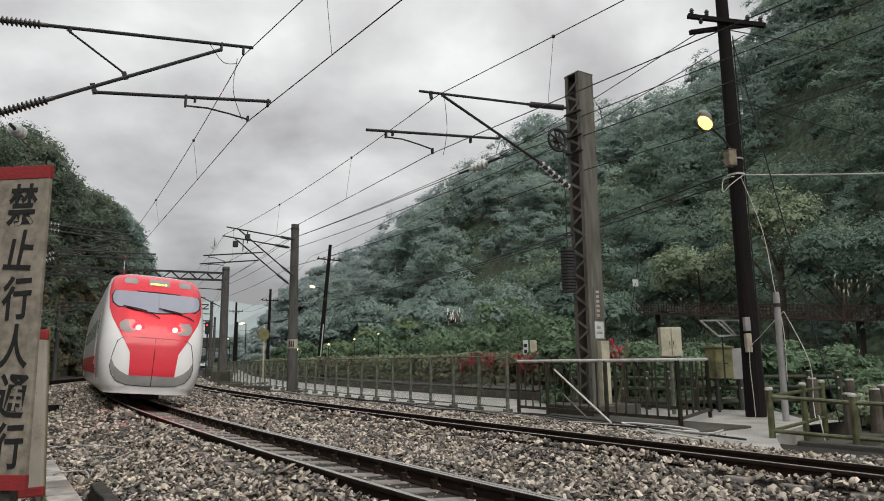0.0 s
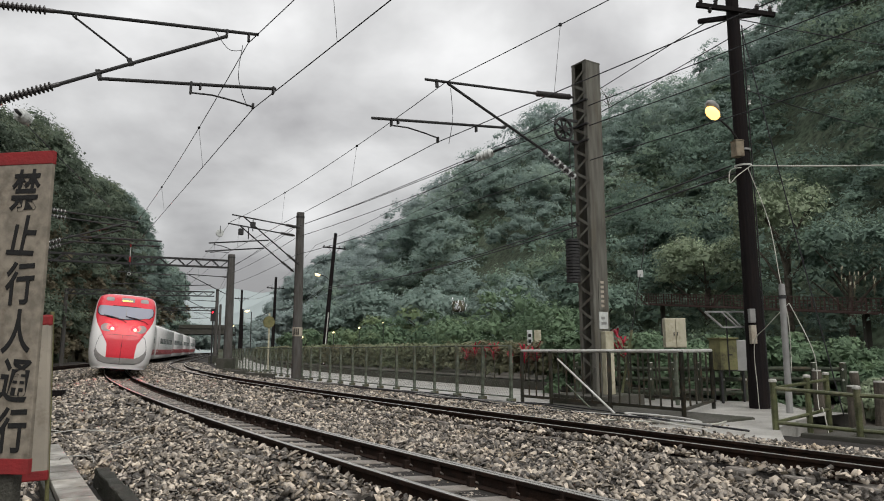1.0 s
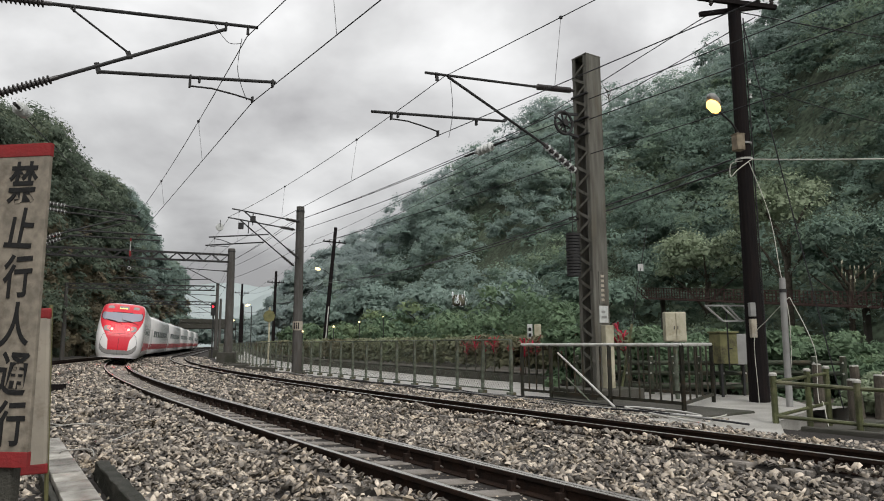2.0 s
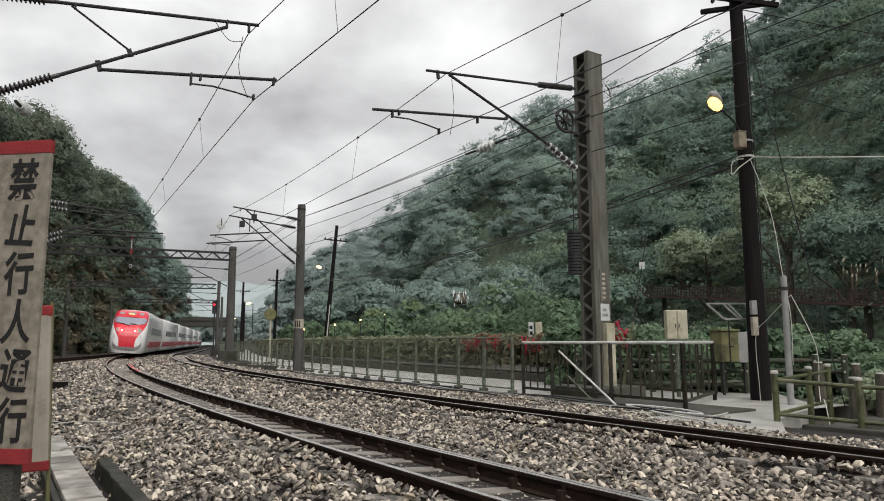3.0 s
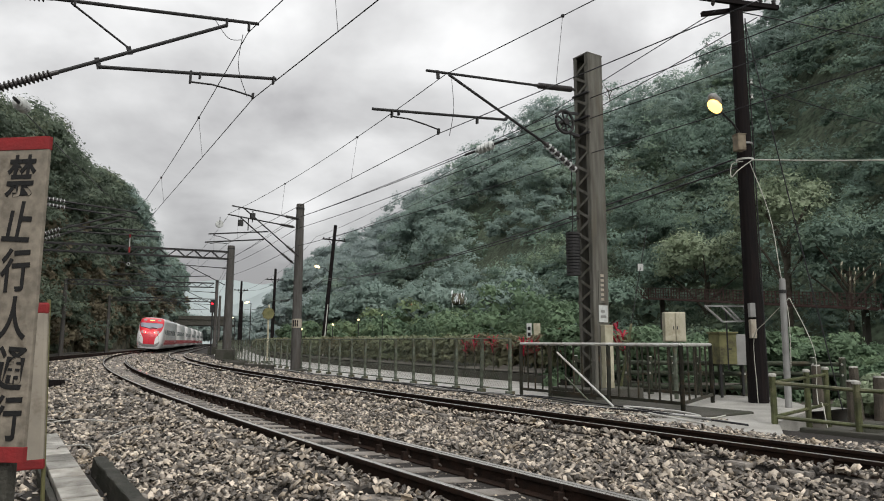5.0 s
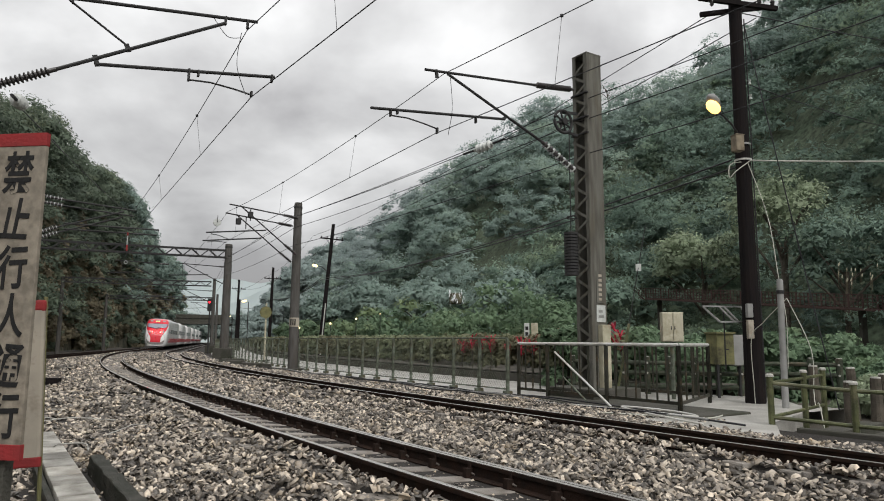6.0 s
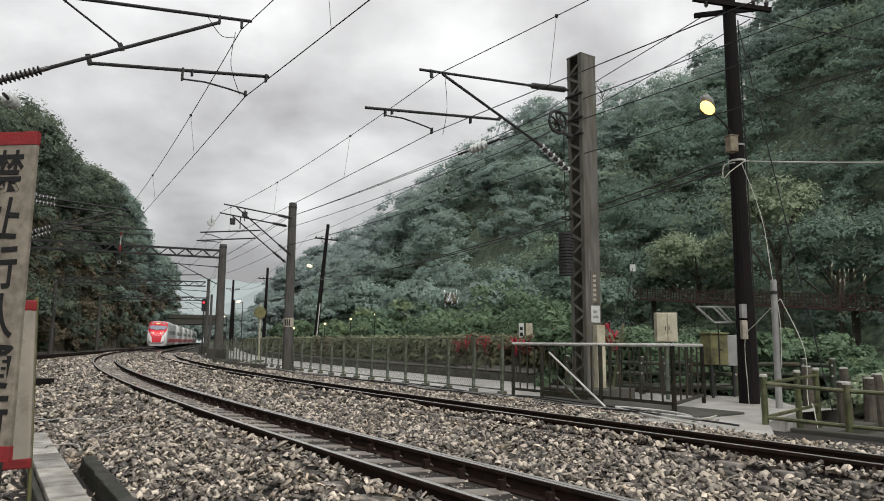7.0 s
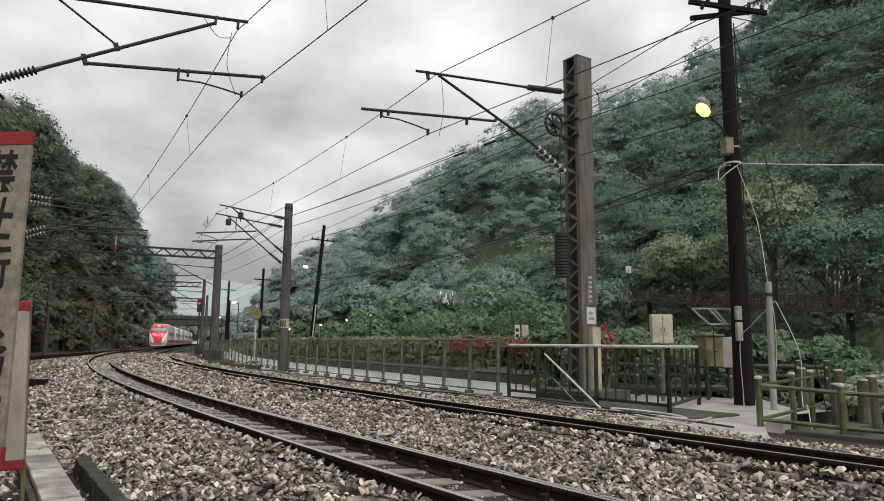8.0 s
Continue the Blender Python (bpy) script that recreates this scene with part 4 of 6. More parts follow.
def catenary(supports, label, c=0.0):
    """Contact wire, messenger and droppers over a track. supports: (s, contact off, contact z, messenger off, messenger z)."""
    con = [line(s, c + o, z) for s, o, z, _, _ in supports]
    mes = [line(s, c + o, z) for s, _, _, o, z in supports]
    wire("contact_wire", con, 0.0085, "dark copper contact wire over the " + label, 0.0, n=2)
    wire("messenger_wire", mes, 0.0085, "dark messenger wire over the " + label, 0.22, n=12)
    for k in range(len(con) - 1):
        n = max(3, int((con[k + 1] - con[k]).length / 5))
        for i in range(n):
            f = (i + (0.75 if k else 0.4)) / n
            a, b = con[k].lerp(con[k + 1], f), mes[k].lerp(mes[k + 1], f)
            b.z -= 0.22 * 4 * f * (1 - f)
            ob = base("dropper", Matrix.Translation(a), "thin dropper wire between messenger and contact wire", "dropper", "droppers over the " + label)
            part("strand", tube([(0, 0, 0), b - a], 0.004, 5), M_WIRE, ob)
            part("clamp", lathe([(-0.03, 0.01), (-0.02, 0.03), (0.02, 0.03), (0.03, 0.01)], 8, (b - a, (0, 0, 1))), M_WIRE, ob)


catenary(((S_A - 32, 0.2, 5.3, 0.2, 6.5), (S_A, 0.0, 5.28, 0.13, 6.46), (S_G, -0.1, 5.3, 0.0, 6.1), (S_D, 0, 5.3, 0, 6.2), (S_E, 0, 5.3, 0, 6.2), (S_F, 0, 5.3, 0, 6.2), (S_F + 60, 0, 5.3, 0, 6.2)), "near track")
catenary(((S_B - 34, 0.2, 5.3, 0.2, 6.7), (S_B, 0.0, 5.3, -0.2, 6.62), (S_C, 0, 5.3, 0.0, 6.6), (S_D, 0, 5.3, 0, 6.25), (S_E, 0, 5.3, 0, 6.2), (S_F, 0, 5.3, 0, 6.2), (S_F + 60, 0, 5.3, 0, 6.2)), "far track", -3.8)


def small_line_gear():
    """Hanging boxes and a pale pulley at the second pair of arms, and a striped marker over the near track."""
    for x, z in ((0.9, 6.62), (0.4, 6.28)):
        ob = base("hanging_weight_box", frame_at(S_C - 0.35, -3.8) @ pose(x, 0, z), "small dark box hanging on the cantilever arm", "box", "boxes on the arms")
        part("body", box_bm(-0.1, 0.1, -0.1, 0.1, -0.26, 0.0, 0.02), M_STEEL, ob)
        part("hook", tube([(0, 0, 0), (0, 0, 0.16)], 0.012, 6), M_STEEL, ob)
    ob = base("line_pulley", frame_at(S_C - 0.2, -3.8) @ pose(-0.45, 0, 6.05), "pale round pulley in the overhead wire", "pulley")
    part("wheel", lathe([(-0.06, 0.05), (-0.05, 0.16), (-0.02, 0.14), (0.02, 0.14), (0.05, 0.16), (0.06, 0.05)], 18, ((0, 0, 0), (0, 1, 0))), M_PORCW, ob)
    part("fork", slab((0, -0.08, 0.0), (0, -0.08, 0.3), 0.04, 0.02), M_STEEL, ob)
    ob = base("hanging_marker", Matrix.Translation(line(S_G, 0.1, 4.05)), "thin red and white marker rod hanging from the arm", "marker")
    part("rod", tube([(0, 0, 0.1), (0, 0, 1.25)], 0.012, 6), M_STEEL, ob)
    part("red_sleeve", tube([(0, 0, 0.5), (0, 0, 0.72)], 0.035, 8), M_SIGNRED, ob, "red sleeve")
    part("red_sleeve", tube([(0, 0, 1.1), (0, 0, 1.22)], 0.035, 8), M_SIGNRED, ob, "red sleeve")
    part("white_sleeve", tube([(0, 0, 0.72), (0, 0, 1.1)], 0.02, 8), M_PORCW, ob)
    ring = [(0.06 * math.cos(a), 0, 0.04 + 0.06 * math.sin(a)) for a in (2 * math.pi * k / 12 for k in range(13))]
    part("ring", tube(ring, 0.014, 6, False), M_PORCW, ob, "white ring")


small_line_gear()


# ---- the train ----
CAR = 20.2
W_ROWS = ((0.28, 1.12), (0.45, 1.2), (0.9, 1.28), (1.4, 1.32), (2.0, 1.32), (2.5, 1.31), (2.9, 1.285), (3.2, 1.26), (3.42, 1.2), (3.55, 1.1), (3.63, 0.9), (3.66, 0.02))
A_ROWS = ((0.28, 0.12), (0.5, 0.03), (0.8, 0.0), (1.2, 0.04), (1.6, 0.12), (1.95, 0.27), (2.2, 0.43), (2.6, 0.7), (2.95, 0.98), (3.2, 1.22), (3.42, 1.48), (3.55, 1.72), (3.63, 2.1), (3.66, 2.8))


def table(rows, z):
    for (z0, a0), (z1, a1) in zip(rows, rows[1:]):
        if z <= z1:
            f = max(0.0, (z - z0) / (z1 - z0))
            return a0 + (a1 - a0) * f
    return rows[-1][1]


def half(z):
    return sum(table(W_ROWS, z + d) for d in (-0.06, 0, 0.06)) / 3 if 0.35 < z < 3.4 else table(W_ROWS, z)


def nose_y(x, z):
    """How far the nose surface lies ahead of the tip, along the car."""
    a = sum(table(A_ROWS, z + d) for d in (-0.08, 0, 0.08)) / 3
    q = min(1.0, abs(x) / max(half(z), 0.02))
    return a + 0.8 * (1 - (1 - q ** 4.5) ** 0.5) * min(1.0, half(z))


def nose_patch(rows, lift, nx=16, nz=14, hole=None):
    """A panel on the nose: rows (z, x from, x to), smooth between them."""
    V, Fc = [], []
    z0, z1 = rows[0][0], rows[-1][0]
    for j in range(nz + 1):
        z = z0 + (z1 - z0) * j / nz
        a, b = table([(r[0], r[1]) for r in rows], z), table([(r[0], r[2]) for r in rows], z)
        for i in range(nx + 1):
            x = a + (b - a) * i / nx
            V.append((x, nose_y(x, z) - lift, z + lift * 0.4))
    for j in range(nz):
        for i in range(nx):
            k = j * (nx + 1) + i
            Fc.append((k, k + 1, k + nx + 2, k + nx + 1))
    return V, Fc


def nose_line(pts, r, lift=0.012):
    return tube([(x, nose_y(x, z) - lift, z) for x, z in pts], r, 6)


def bogie(parent, y):
    b = part("bogie", join(slab((-0.95, y - 1.3, 0.5), (-0.95, y + 1.3, 0.5), 0.22, 0.12), slab((0.95, y - 1.3, 0.5), (0.95, y + 1.3, 0.5), 0.22, 0.12), slab((-0.95, y, 0.55), (0.95, y, 0.55), 0.3, 0.5)), M_TDARK, parent, "dark steel bogie")
    for e in (-1, 1):
        for d in (-1.05, 1.05):
            part("wheel", lathe([(-0.06, 0.3), (-0.06, 0.43), (0.06, 0.41), (0.06, 0.3)], 20, ((e * 0.566, y + d, 0.43), (1, 0, 0))), M_TDARK, b)


def car_body(parent, y0, y1, cab):
    """Side shell, roof and floor; the cab end follows the nose."""
    zs = [0.28, 0.45, 0.9, 1.4, 2.0, 2.5, 2.9, 3.05, 3.2, 3.32, 3.42, 3.5, 3.56, 3.6, 3.635, 3.66]
    ring = [(half(z), z) for z in zs] + [(-half(z), z) for z in zs[::-1]]
    V, Fc = [], []
    for k, y in enumerate((y0, (y0 + y1) / 2, y1)):
        for x, z in ring:
            yy = y
            if cab and k == 0:
                yy = nose_y(half(z), z)
            V.append((x, yy, z))
    m = len(ring)
    for i in range(2):
        for k in range(m):
            a, b = i * m + k, i * m + (k + 1) % m
            Fc.append((a, b, b + m, a + m))
    Fc.append(tuple(range(2 * m, 3 * m)))
    if not cab:
        Fc.append(tuple(range(m))[::-1])
    part("body_shell", (V, Fc), M_TWHITE, parent, "white painted body", True)
    for e in (-1, 1):
        ys = 3.4 if cab else 0.15
        part("stripe", (strip_quad(e, ys, y1 - 0.15, 0.7, 1.22)), M_TRED, parent, "red stripe along the side")
        n = 7 if cab else 8
        a = 4.6 if cab else 2.6
        for i in range(n):
            y = a + (y1 - 2.4 - a) * i / n
            part("window", strip_quad(e, y + 0.1, y + (y1 - 2.4 - a) / n - 0.25, 1.82, 2.38, 0.014), M_TWIN_SKY, parent, "grey window with the sky's reflection in its colour")
        for y in ((4.0 if cab else 1.2), y1 - 1.5):
            part("door", strip_quad(e, y - 0.45, y + 0.45, 0.5, 2.5, 0.01), M_TDOOR, parent, "pale grey sliding door")
    part("underframe", box_bm(-1.1, 1.1, y0 + (2.2 if cab else 0.4), y1 - 0.3, 0.32, 0.8, 0.05), M_TDARK, parent)
    part("roof_unit", box_bm(-0.75, 0.75, (y0 + y1) / 2 - 2.2, (y0 + y1) / 2 + 2.2, 3.55, 3.8, 0.08), M_TGREY, parent, "grey roof unit")
    for y in (y0 + 3.4, y1 - 3.4):
        bogie(parent, y)


def strip_quad(e, ya, yb, z0, z1, lift=0.008):
    V, Fc = [], []
    for j in range(5):
        z = z0 + (z1 - z0) * j / 4
        for y in (ya, yb):
            V.append((e * (half(z) + lift), y, z))
    for j in range(4):
        k = 2 * j
        Fc.append((k, k + 1, k + 3, k + 2))
    # thickness back to the shell
    m = len(V)
    V += [(x - e * (lift + 0.004), y, z) for x, y, z in V]
    Fc += [(0, m, m + 1, 1), (8, 9, m + 9, m + 8), (0, 2, m + 2, m), (2, 4, m + 4, m + 2), (4, 6, m + 6, m + 4), (6, 8, m + 8, m + 6)]
    return V, Fc


def tail_car():
    ob = base("train_tail_car", Matrix.Identity(4), "white express train car with red face and lit tail lights", "train car", "cars of the train")
    V, Fc = [], []
    zs = [0.28 + 3.38 * (1 - (1 - j / 40) ** 1.25) for j in range(41)]
    nx = 36
    for z in zs:
        for i in range(nx + 1):
            q = -1 + 2 * i / nx
            q = math.copysign(1 - (1 - abs(q)) ** 1.5, q)
            x = q * half(z)
            V.append((x, nose_y(x, z), z))
    for j in range(40):
        for i in range(nx):
            k = j * (nx + 1) + i
            Fc.append((k, k + 1, k + nx + 2, k + nx + 1))
    part("nose_shell", (V, Fc), M_TWHITE, ob, "smooth white nose", True)
    car_body(ob, 3.8, CAR, True)
    part("red_face", nose_patch(((0.72, -0.56, 0.56), (0.95, -0.57, 0.57), (1.32, -0.6, 0.6), (1.6, -0.76, 0.76), (1.9, -0.93, 0.93), (2.2, -1.1, 1.1), (2.5, -1.2, 1.2), (2.9, -1.23, 1.23), (3.2, -1.21, 1.21), (3.45, -1.14, 1.14), (3.6, -0.95, 0.95)), 0.012, 40, 44), M_TRED, ob, "bright red painted face", True)
    ws = part("windscreen", nose_patch(((2.42, -0.15, 0.15), (2.47, -0.6, 0.6), (2.55, -1.0, 1.0), (2.66, -1.12, 1.12), (2.86, -1.15, 1.15), (3.0, -1.1, 1.1)), 0.022, 30, 18), M_TGLASS, ob, "wide pale grey-blue windscreen", True)
    part("seal", nose_line([(-0.6, 2.46), (-1.0, 2.54), (-1.13, 2.66), (-1.16, 2.86), (-1.1, 3.01), (-0.5, 3.02), (0, 3.03), (0.5, 3.02), (1.1, 3.01), (1.16, 2.86), (1.13, 2.66), (1.0, 2.54), (0.6, 2.46), (0, 2.41), (-0.6, 2.46)], 0.02, 0.02), M_TDARK, ws)
    part("divider", nose_line([(0.02, 2.42), (0.02, 2.7), (0.02, 3.01)], 0.012, 0.03), M_TGREY, ws)
    for x0 in (-0.78, 0.12):
        w = part("wiper", nose_line([(x0, 2.52), (x0 + 0.35, 2.46), (x0 + 0.7, 2.37), (x0 + 0.84, 2.28)], 0.014, 0.06), M_TDARK, ob, "black wiper arm")
        part("blade", nose_line([(x0 - 0.1, 2.56), (x0 + 0.25, 2.51), (x0 + 0.5, 2.46)], 0.018, 0.075), M_TDARK, w)
    for e in (-1, 1):
        part("marker_lamp", nose_patch(((3.24, e * 0.72 - 0.13, e * 0.72 + 0.13), (3.28, e * 0.72 - 0.18, e * 0.72 + 0.18), (3.38, e * 0.72 - 0.17, e * 0.72 + 0.17), (3.43, e * 0.72 - 0.11, e * 0.72 + 0.11)), 0.02, 8, 6), M_TGREY, ob, "grey upper marker lamp", True)
        part("headlight", nose_patch(((1.84, e * 0.68 - 0.1, e * 0.68 + 0.1), (1.9, e * 0.7 - 0.2, e * 0.7 + 0.2), (2.07, e * 0.72 - 0.21, e * 0.72 + 0.21), (2.18, e * 0.7 - 0.1, e * 0.7 + 0.12)), 0.02, 8, 8), M_TGREY, ob, "grey unlit headlight", True)
        x, z = e * 0.46, 1.98
        y = nose_y(x, z)
        t = part("tail_light", lathe([(0, 0.02), (0.01, 0.15), (0.05, 0.15)], 18, ((x, y - 0.045, z), (0, 1, 0))), M_TAIL, ob, "glowing red tail light")
        part("lens_core", lathe([(0, 0.015), (0.008, 0.075), (0.02, 0.075)], 16, ((x, y - 0.056, z), (0, 1, 0))), M_TAILCORE, t)
        part("hood_seam", nose_line([(e * 0.02, 1.72), (e * 0.5, 1.72), (e * 0.8, 1.7), (e * 0.92, 1.6), (e * 1.0, 1.25), (e * 1.03, 0.95), (e * 0.98, 0.75), (e * 0.85, 0.58), (e * 0.6, 0.48), (0, 0.45)], 0.009), M_TDARK, ob)
    part("hood_seam", nose_line([(0, 1.72), (0, 1.2), (0, 0.85), (0, 0.46)], 0.01, 0.02), M_TDARK, ob)
    part("destination_display", nose_patch(((3.23, -0.26, 0.3), (3.43, -0.25, 0.29)), 0.022, 8, 4), M_TWIN_SKY, ob, "lit destination display")
    for k in range(6):
        part("lit_bar", nose_patch(((3.25, -0.22 + 0.075 * k, -0.165 + 0.075 * k), (3.31, -0.22 + 0.075 * k, -0.165 + 0.075 * k)), 0.03, 1, 1), M_DEST, ob)
    part("apron", nose_patch(((0.47, -0.6, 0.6), (0.56, -0.84, 0.84), (0.66, -0.9, 0.9), (0.71, -0.93, 0.93), (0.72, -0.93, 0.93)), 0.009, 24, 8), M_TGREY, ob, "grey lower apron", True)
    for e in (-1, 1):
        ends = ((0.72, 0.58, 0.95), (0.82, 0.78, 1.0), (0.95, 0.92, 1.02), (1.1, 1.0, 1.03))
        part("apron_corner", nose_patch([(z, min(e * p, e * q), max(e * p, e * q)) for z, p, q in ends], 0.0105, 8, 10), M_TGREY, ob, "grey corner of the apron", True)
    part("skirt", nose_patch(((0.24, -1.08, 1.08), (0.42, -1.14, 1.14)), 0.05, 24, 4), M_TWHITE, ob, "white bottom skirt", True)
    for e in (-1, 1):
        for k in range(5):
            part("vent", strip_quad(e, 2.3, 2.6, 0.62 + 0.07 * k, 0.645 + 0.07 * k, 0.012), M_TDARK, ob)
        part("cab_window", strip_quad(e, 3.0, 3.55, 1.9, 2.45, 0.012), M_TWIN_SKY, ob, "grey cab side window with the sky's reflection in its colour")
    part("coupler_pit", box_bm(-0.3, 0.3, 0.5, 2.2, 0.12, 0.5, 0.03), M_TDARK, ob)
    return ob


def middle_car():
    ob = base("train_car", Matrix.Identity(4), "white express train car with a red stripe and dark windows", "train car", "cars of the train")
    car_body(ob, 0.15, CAR - 0.1, False)
    part("gangway", box_bm(-0.6, 0.6, -0.15, 0.2, 0.7, 3.1, 0.05), M_TDARK, ob)
    return ob


# nose's place along the line at each time
def line_at(y):
    """Distance along the line at which it reaches y metres north."""
    if y < 70:
        return (TH_0 - math.asin((CY - y) / R1)) * R1
    return S_END + (y - 70) / math.cos(TH_END)


TAIL_S = [(0.5 * k, line_at(18.2 + 11.9 * 0.5 * k - 0.145 * (0.5 * k) ** 2)) for k in range(17)]


def car_pose(s):
    """The pose of a car whose near end is at s: its bogies stand on the canted track."""
    a, b = line(s + 3.4), line(s + CAR - 3.4)
    d = (b - a).normalized()
    yaw = math.degrees(math.atan2(-d.x, d.y))
    o = a - d * 3.4
    lean = math.degrees(TILT) * (1.0 if s < S_END else max(0.0, 1 - (s - S_END) / 30))
    return Matrix.Translation((o.x, o.y, 0.06)) @ pose(0, 0, 0, 0, 0, yaw) @ pose(0, 0, 0, 0, lean, 0)


cars = [tail_car(), middle_car()]
for i in range(4):
    cars.append(copy_thing(cars[1], Matrix.Identity(4)))


def motions():
    for k, car in enumerate(cars):
        walk(car, [(t, car_pose(s + k * (CAR + 0.35))) for t, s in TAIL_S])


# ---- path, fence and railing beside the far track ----
def build_walkway():
    V, Fc = strip(along(9.5, 130, 2), [(-6.95, -0.42), (-6.95, -0.2), (-7.4, -0.19), (-9.0, -0.18), (-11.0, -0.19), (-11.0, -0.45)])
    ob = part("pavement", (V, Fc), M_CONC)
    tagged(ob, "wet pale concrete path behind the fence", "path", kind="structure")
    bm = bmesh.new()
    pts = [(3.2, 11.3), (3.9, 10.0), (4.7, 9.5), (5.5, 11.3), (6.9, 13.0), (7.6, 14.6), (8.0, 16.4), (6.2, 17.6), (4.0, 18.4), (2.6, 18.0)]
    lo = [bm.verts.new((x, y, -0.44)) for x, y in pts]
    hi = [bm.verts.new((x, y, -0.172)) for x, y in pts]
    bm.faces.new(hi)
    for i in range(len(pts)):
        j = (i + 1) % len(pts)
        bm.faces.new((lo[i], lo[j], hi[j], hi[i]))
    tagged(part("pavement", bm, M_CONC), "wet concrete apron where the path widens", "path", kind="structure")
    bm = bmesh.new()
    a = Matrix.Translation((3.55, 13.55, 0)) @ pose(0, 0, 0, 0, 0, turned(9))
    box_bm(-0.4, 1.25, -2.0, 2.6, -0.4, -0.13, 0.03, bm)
    bmesh.ops.transform(bm, matrix=a, verts=bm.verts)
    tagged(part("railing_plinth", bm, M_CONC_OLD), "low dark concrete plinth under the railing", "plinth", kind="structure")


build_walkway()


def build_fence():
    """Long trackside fence: posts, top rail, mesh wires; each bay one part of the run."""
    fence = base("trackside_fence", Matrix.Identity(4), "mossy green steel fence with wire mesh along the track", "fence")
    s, step = 15.95, 1.27
    ss = []
    while s < 112:
        ss.append(s)
        s += step
    post = bmesh.new()
    box_bm(-0.035, 0.035, -0.035, 0.035, -0.25, 1.35, 0.006, post)
    box_bm(-0.09, 0.09, -0.09, 0.09, -0.25, 0.06, 0.015, post)
    first = part("post", post, M_FENCE)
    me = first.data
    bpy.data.objects.remove(first)
    for i, s in enumerate(ss):
        q = new("post", me)
        q.parent = fence
        p = line(s, -7.3, -0.16)
        q.matrix_local = Matrix.Translation(p) @ pose(0, 0, 0, 0.6 * math.sin(i * 2.1), 0.7 * math.sin(i * 1.3), turned(s))
    part("top_rail", tube([line(s, -7.3, 1.19) for s in along(ss[0], ss[-1], 1.27)], 0.022, 6), M_FENCE, fence)
    part("bottom_rail", tube([line(s, -7.28, -0.06) for s in along(ss[0], ss[-1], 1.27)], 0.02, 6), M_FENCE, fence)
    # woven wire
    V, Fc = [], []
    for s in along(ss[0], 60, 0.11):
        for dz in (-1, 1):
            a, b = line(s, -7.3, -0.05 if dz > 0 else 1.18), line(s + 1.15, -7.3, 1.18 if dz > 0 else -0.05)
            v, f = slab(a, b, 0.0035, 0.0035)
            o = len(V)
            V += v
            Fc += [tuple(k + o for k in q) for q in f[2:]]
    tagged(part("wire_mesh", (V, Fc), M_FENCE, fence), kind="stuff")


build_fence()


def build_railing():
    """Railing round the foot of the lattice mast: front in line with the fence, a return and a back run."""
    ob = base("railing_enclosure", Matrix.Identity(4), "dark steel railing with a wet white top bar round the mast", "railing")
    c0, c1 = line(15.3, -7.15, 0), line(10.55, -7.15, 0)
    c2 = Vector((5.85, 14.85, 0))
    c3 = Vector((4.35, 16.8, 0))
    runs = ((c0, c1, 18, M_WHITEPIPE), (c1, c2, 5, M_WHITEPIPE), (c2, c3, 7, M_RAILING))
    for a, b, n, top in runs:
        part("top_bar", tube([a + Vector((0, 0, 1.06)), b + Vector((0, 0, 1.06))], 0.036, 10), top, ob, "wet white top bar" if top is M_WHITEPIPE else "")
        part("bottom_bar", slab(a + Vector((0, 0, 0.0)), b + Vector((0, 0, 0.0)), 0.06, 0.04), M_RAILING, ob)
        for i in range(n + 1):
            p = a.lerp(b, i / n)
            if i in (0, n) or (n == 18 and i in (4, 11)):
                part("post", tube([p + Vector((0, 0, -0.2)), p + Vector((0, 0, 1.05))], 0.045, 8), M_RAILING, ob)
            else:
                part("baluster", tube([p + Vector((0, 0, 0.0)), p + Vector((0, 0, 1.05))], 0.02, 6), M_RAILING, ob)
    # loose pale pipe leaning against it
    p = line(13.75, -6.95, 0.88)
    q = line(11.75, -6.6, -0.12)
    tagged(part("leaning_pipe", tube([p, q], 0.022, 8), M_WHITEPIPE), "pale pipe leaning against the railing", "pipe")
    p, q = line(13.6, -7.05, 0.35), line(12.6, -6.8, -0.1)
    tagged(part("leaning_pipe", tube([p, q], 0.018, 8), M_FENCE), "short dull green pipe leaning against the railing", "pipe")


build_railing()


def hose(name, pts, r, mat, label):
    """A smooth lying cable through a few points."""
    P = [Vector(p) for p in pts]
    out = []
    for i in range(len(P) - 1):
        p0, p1, p2, p3 = P[max(i - 1, 0)], P[i], P[i + 1], P[min(i + 2, len(P) - 1)]
        for k in range(7):
            t = k / 7
            out.append(0.5 * ((2 * p1) + (p2 - p0) * t + (2 * p0 - 5 * p1 + 4 * p2 - p3) * t * t + (3 * p1 - p0 - 3 * p2 + p3) * t * t * t))
    out.append(P[-1])
    return tagged(part(name, tube(out, r, 7), mat, smooth=True), label, "cable")


rc = random.Random(4)
for k in range(4):
    pts = [line(s, -6.15 - 0.12 * k - 0.2 * math.sin(s * 0.35 + k), -0.1 + 0.03 * math.sin(s * 1.3 + k)) for s in along(8.6 + 0.6 * k, 34 - 3 * k, 1.8)]
    hose("ground_cable", pts, 0.017 if k < 2 else 0.013, M_WIRE if k != 1 else M_BOXG, "dark cable lying along the foot of the fence")
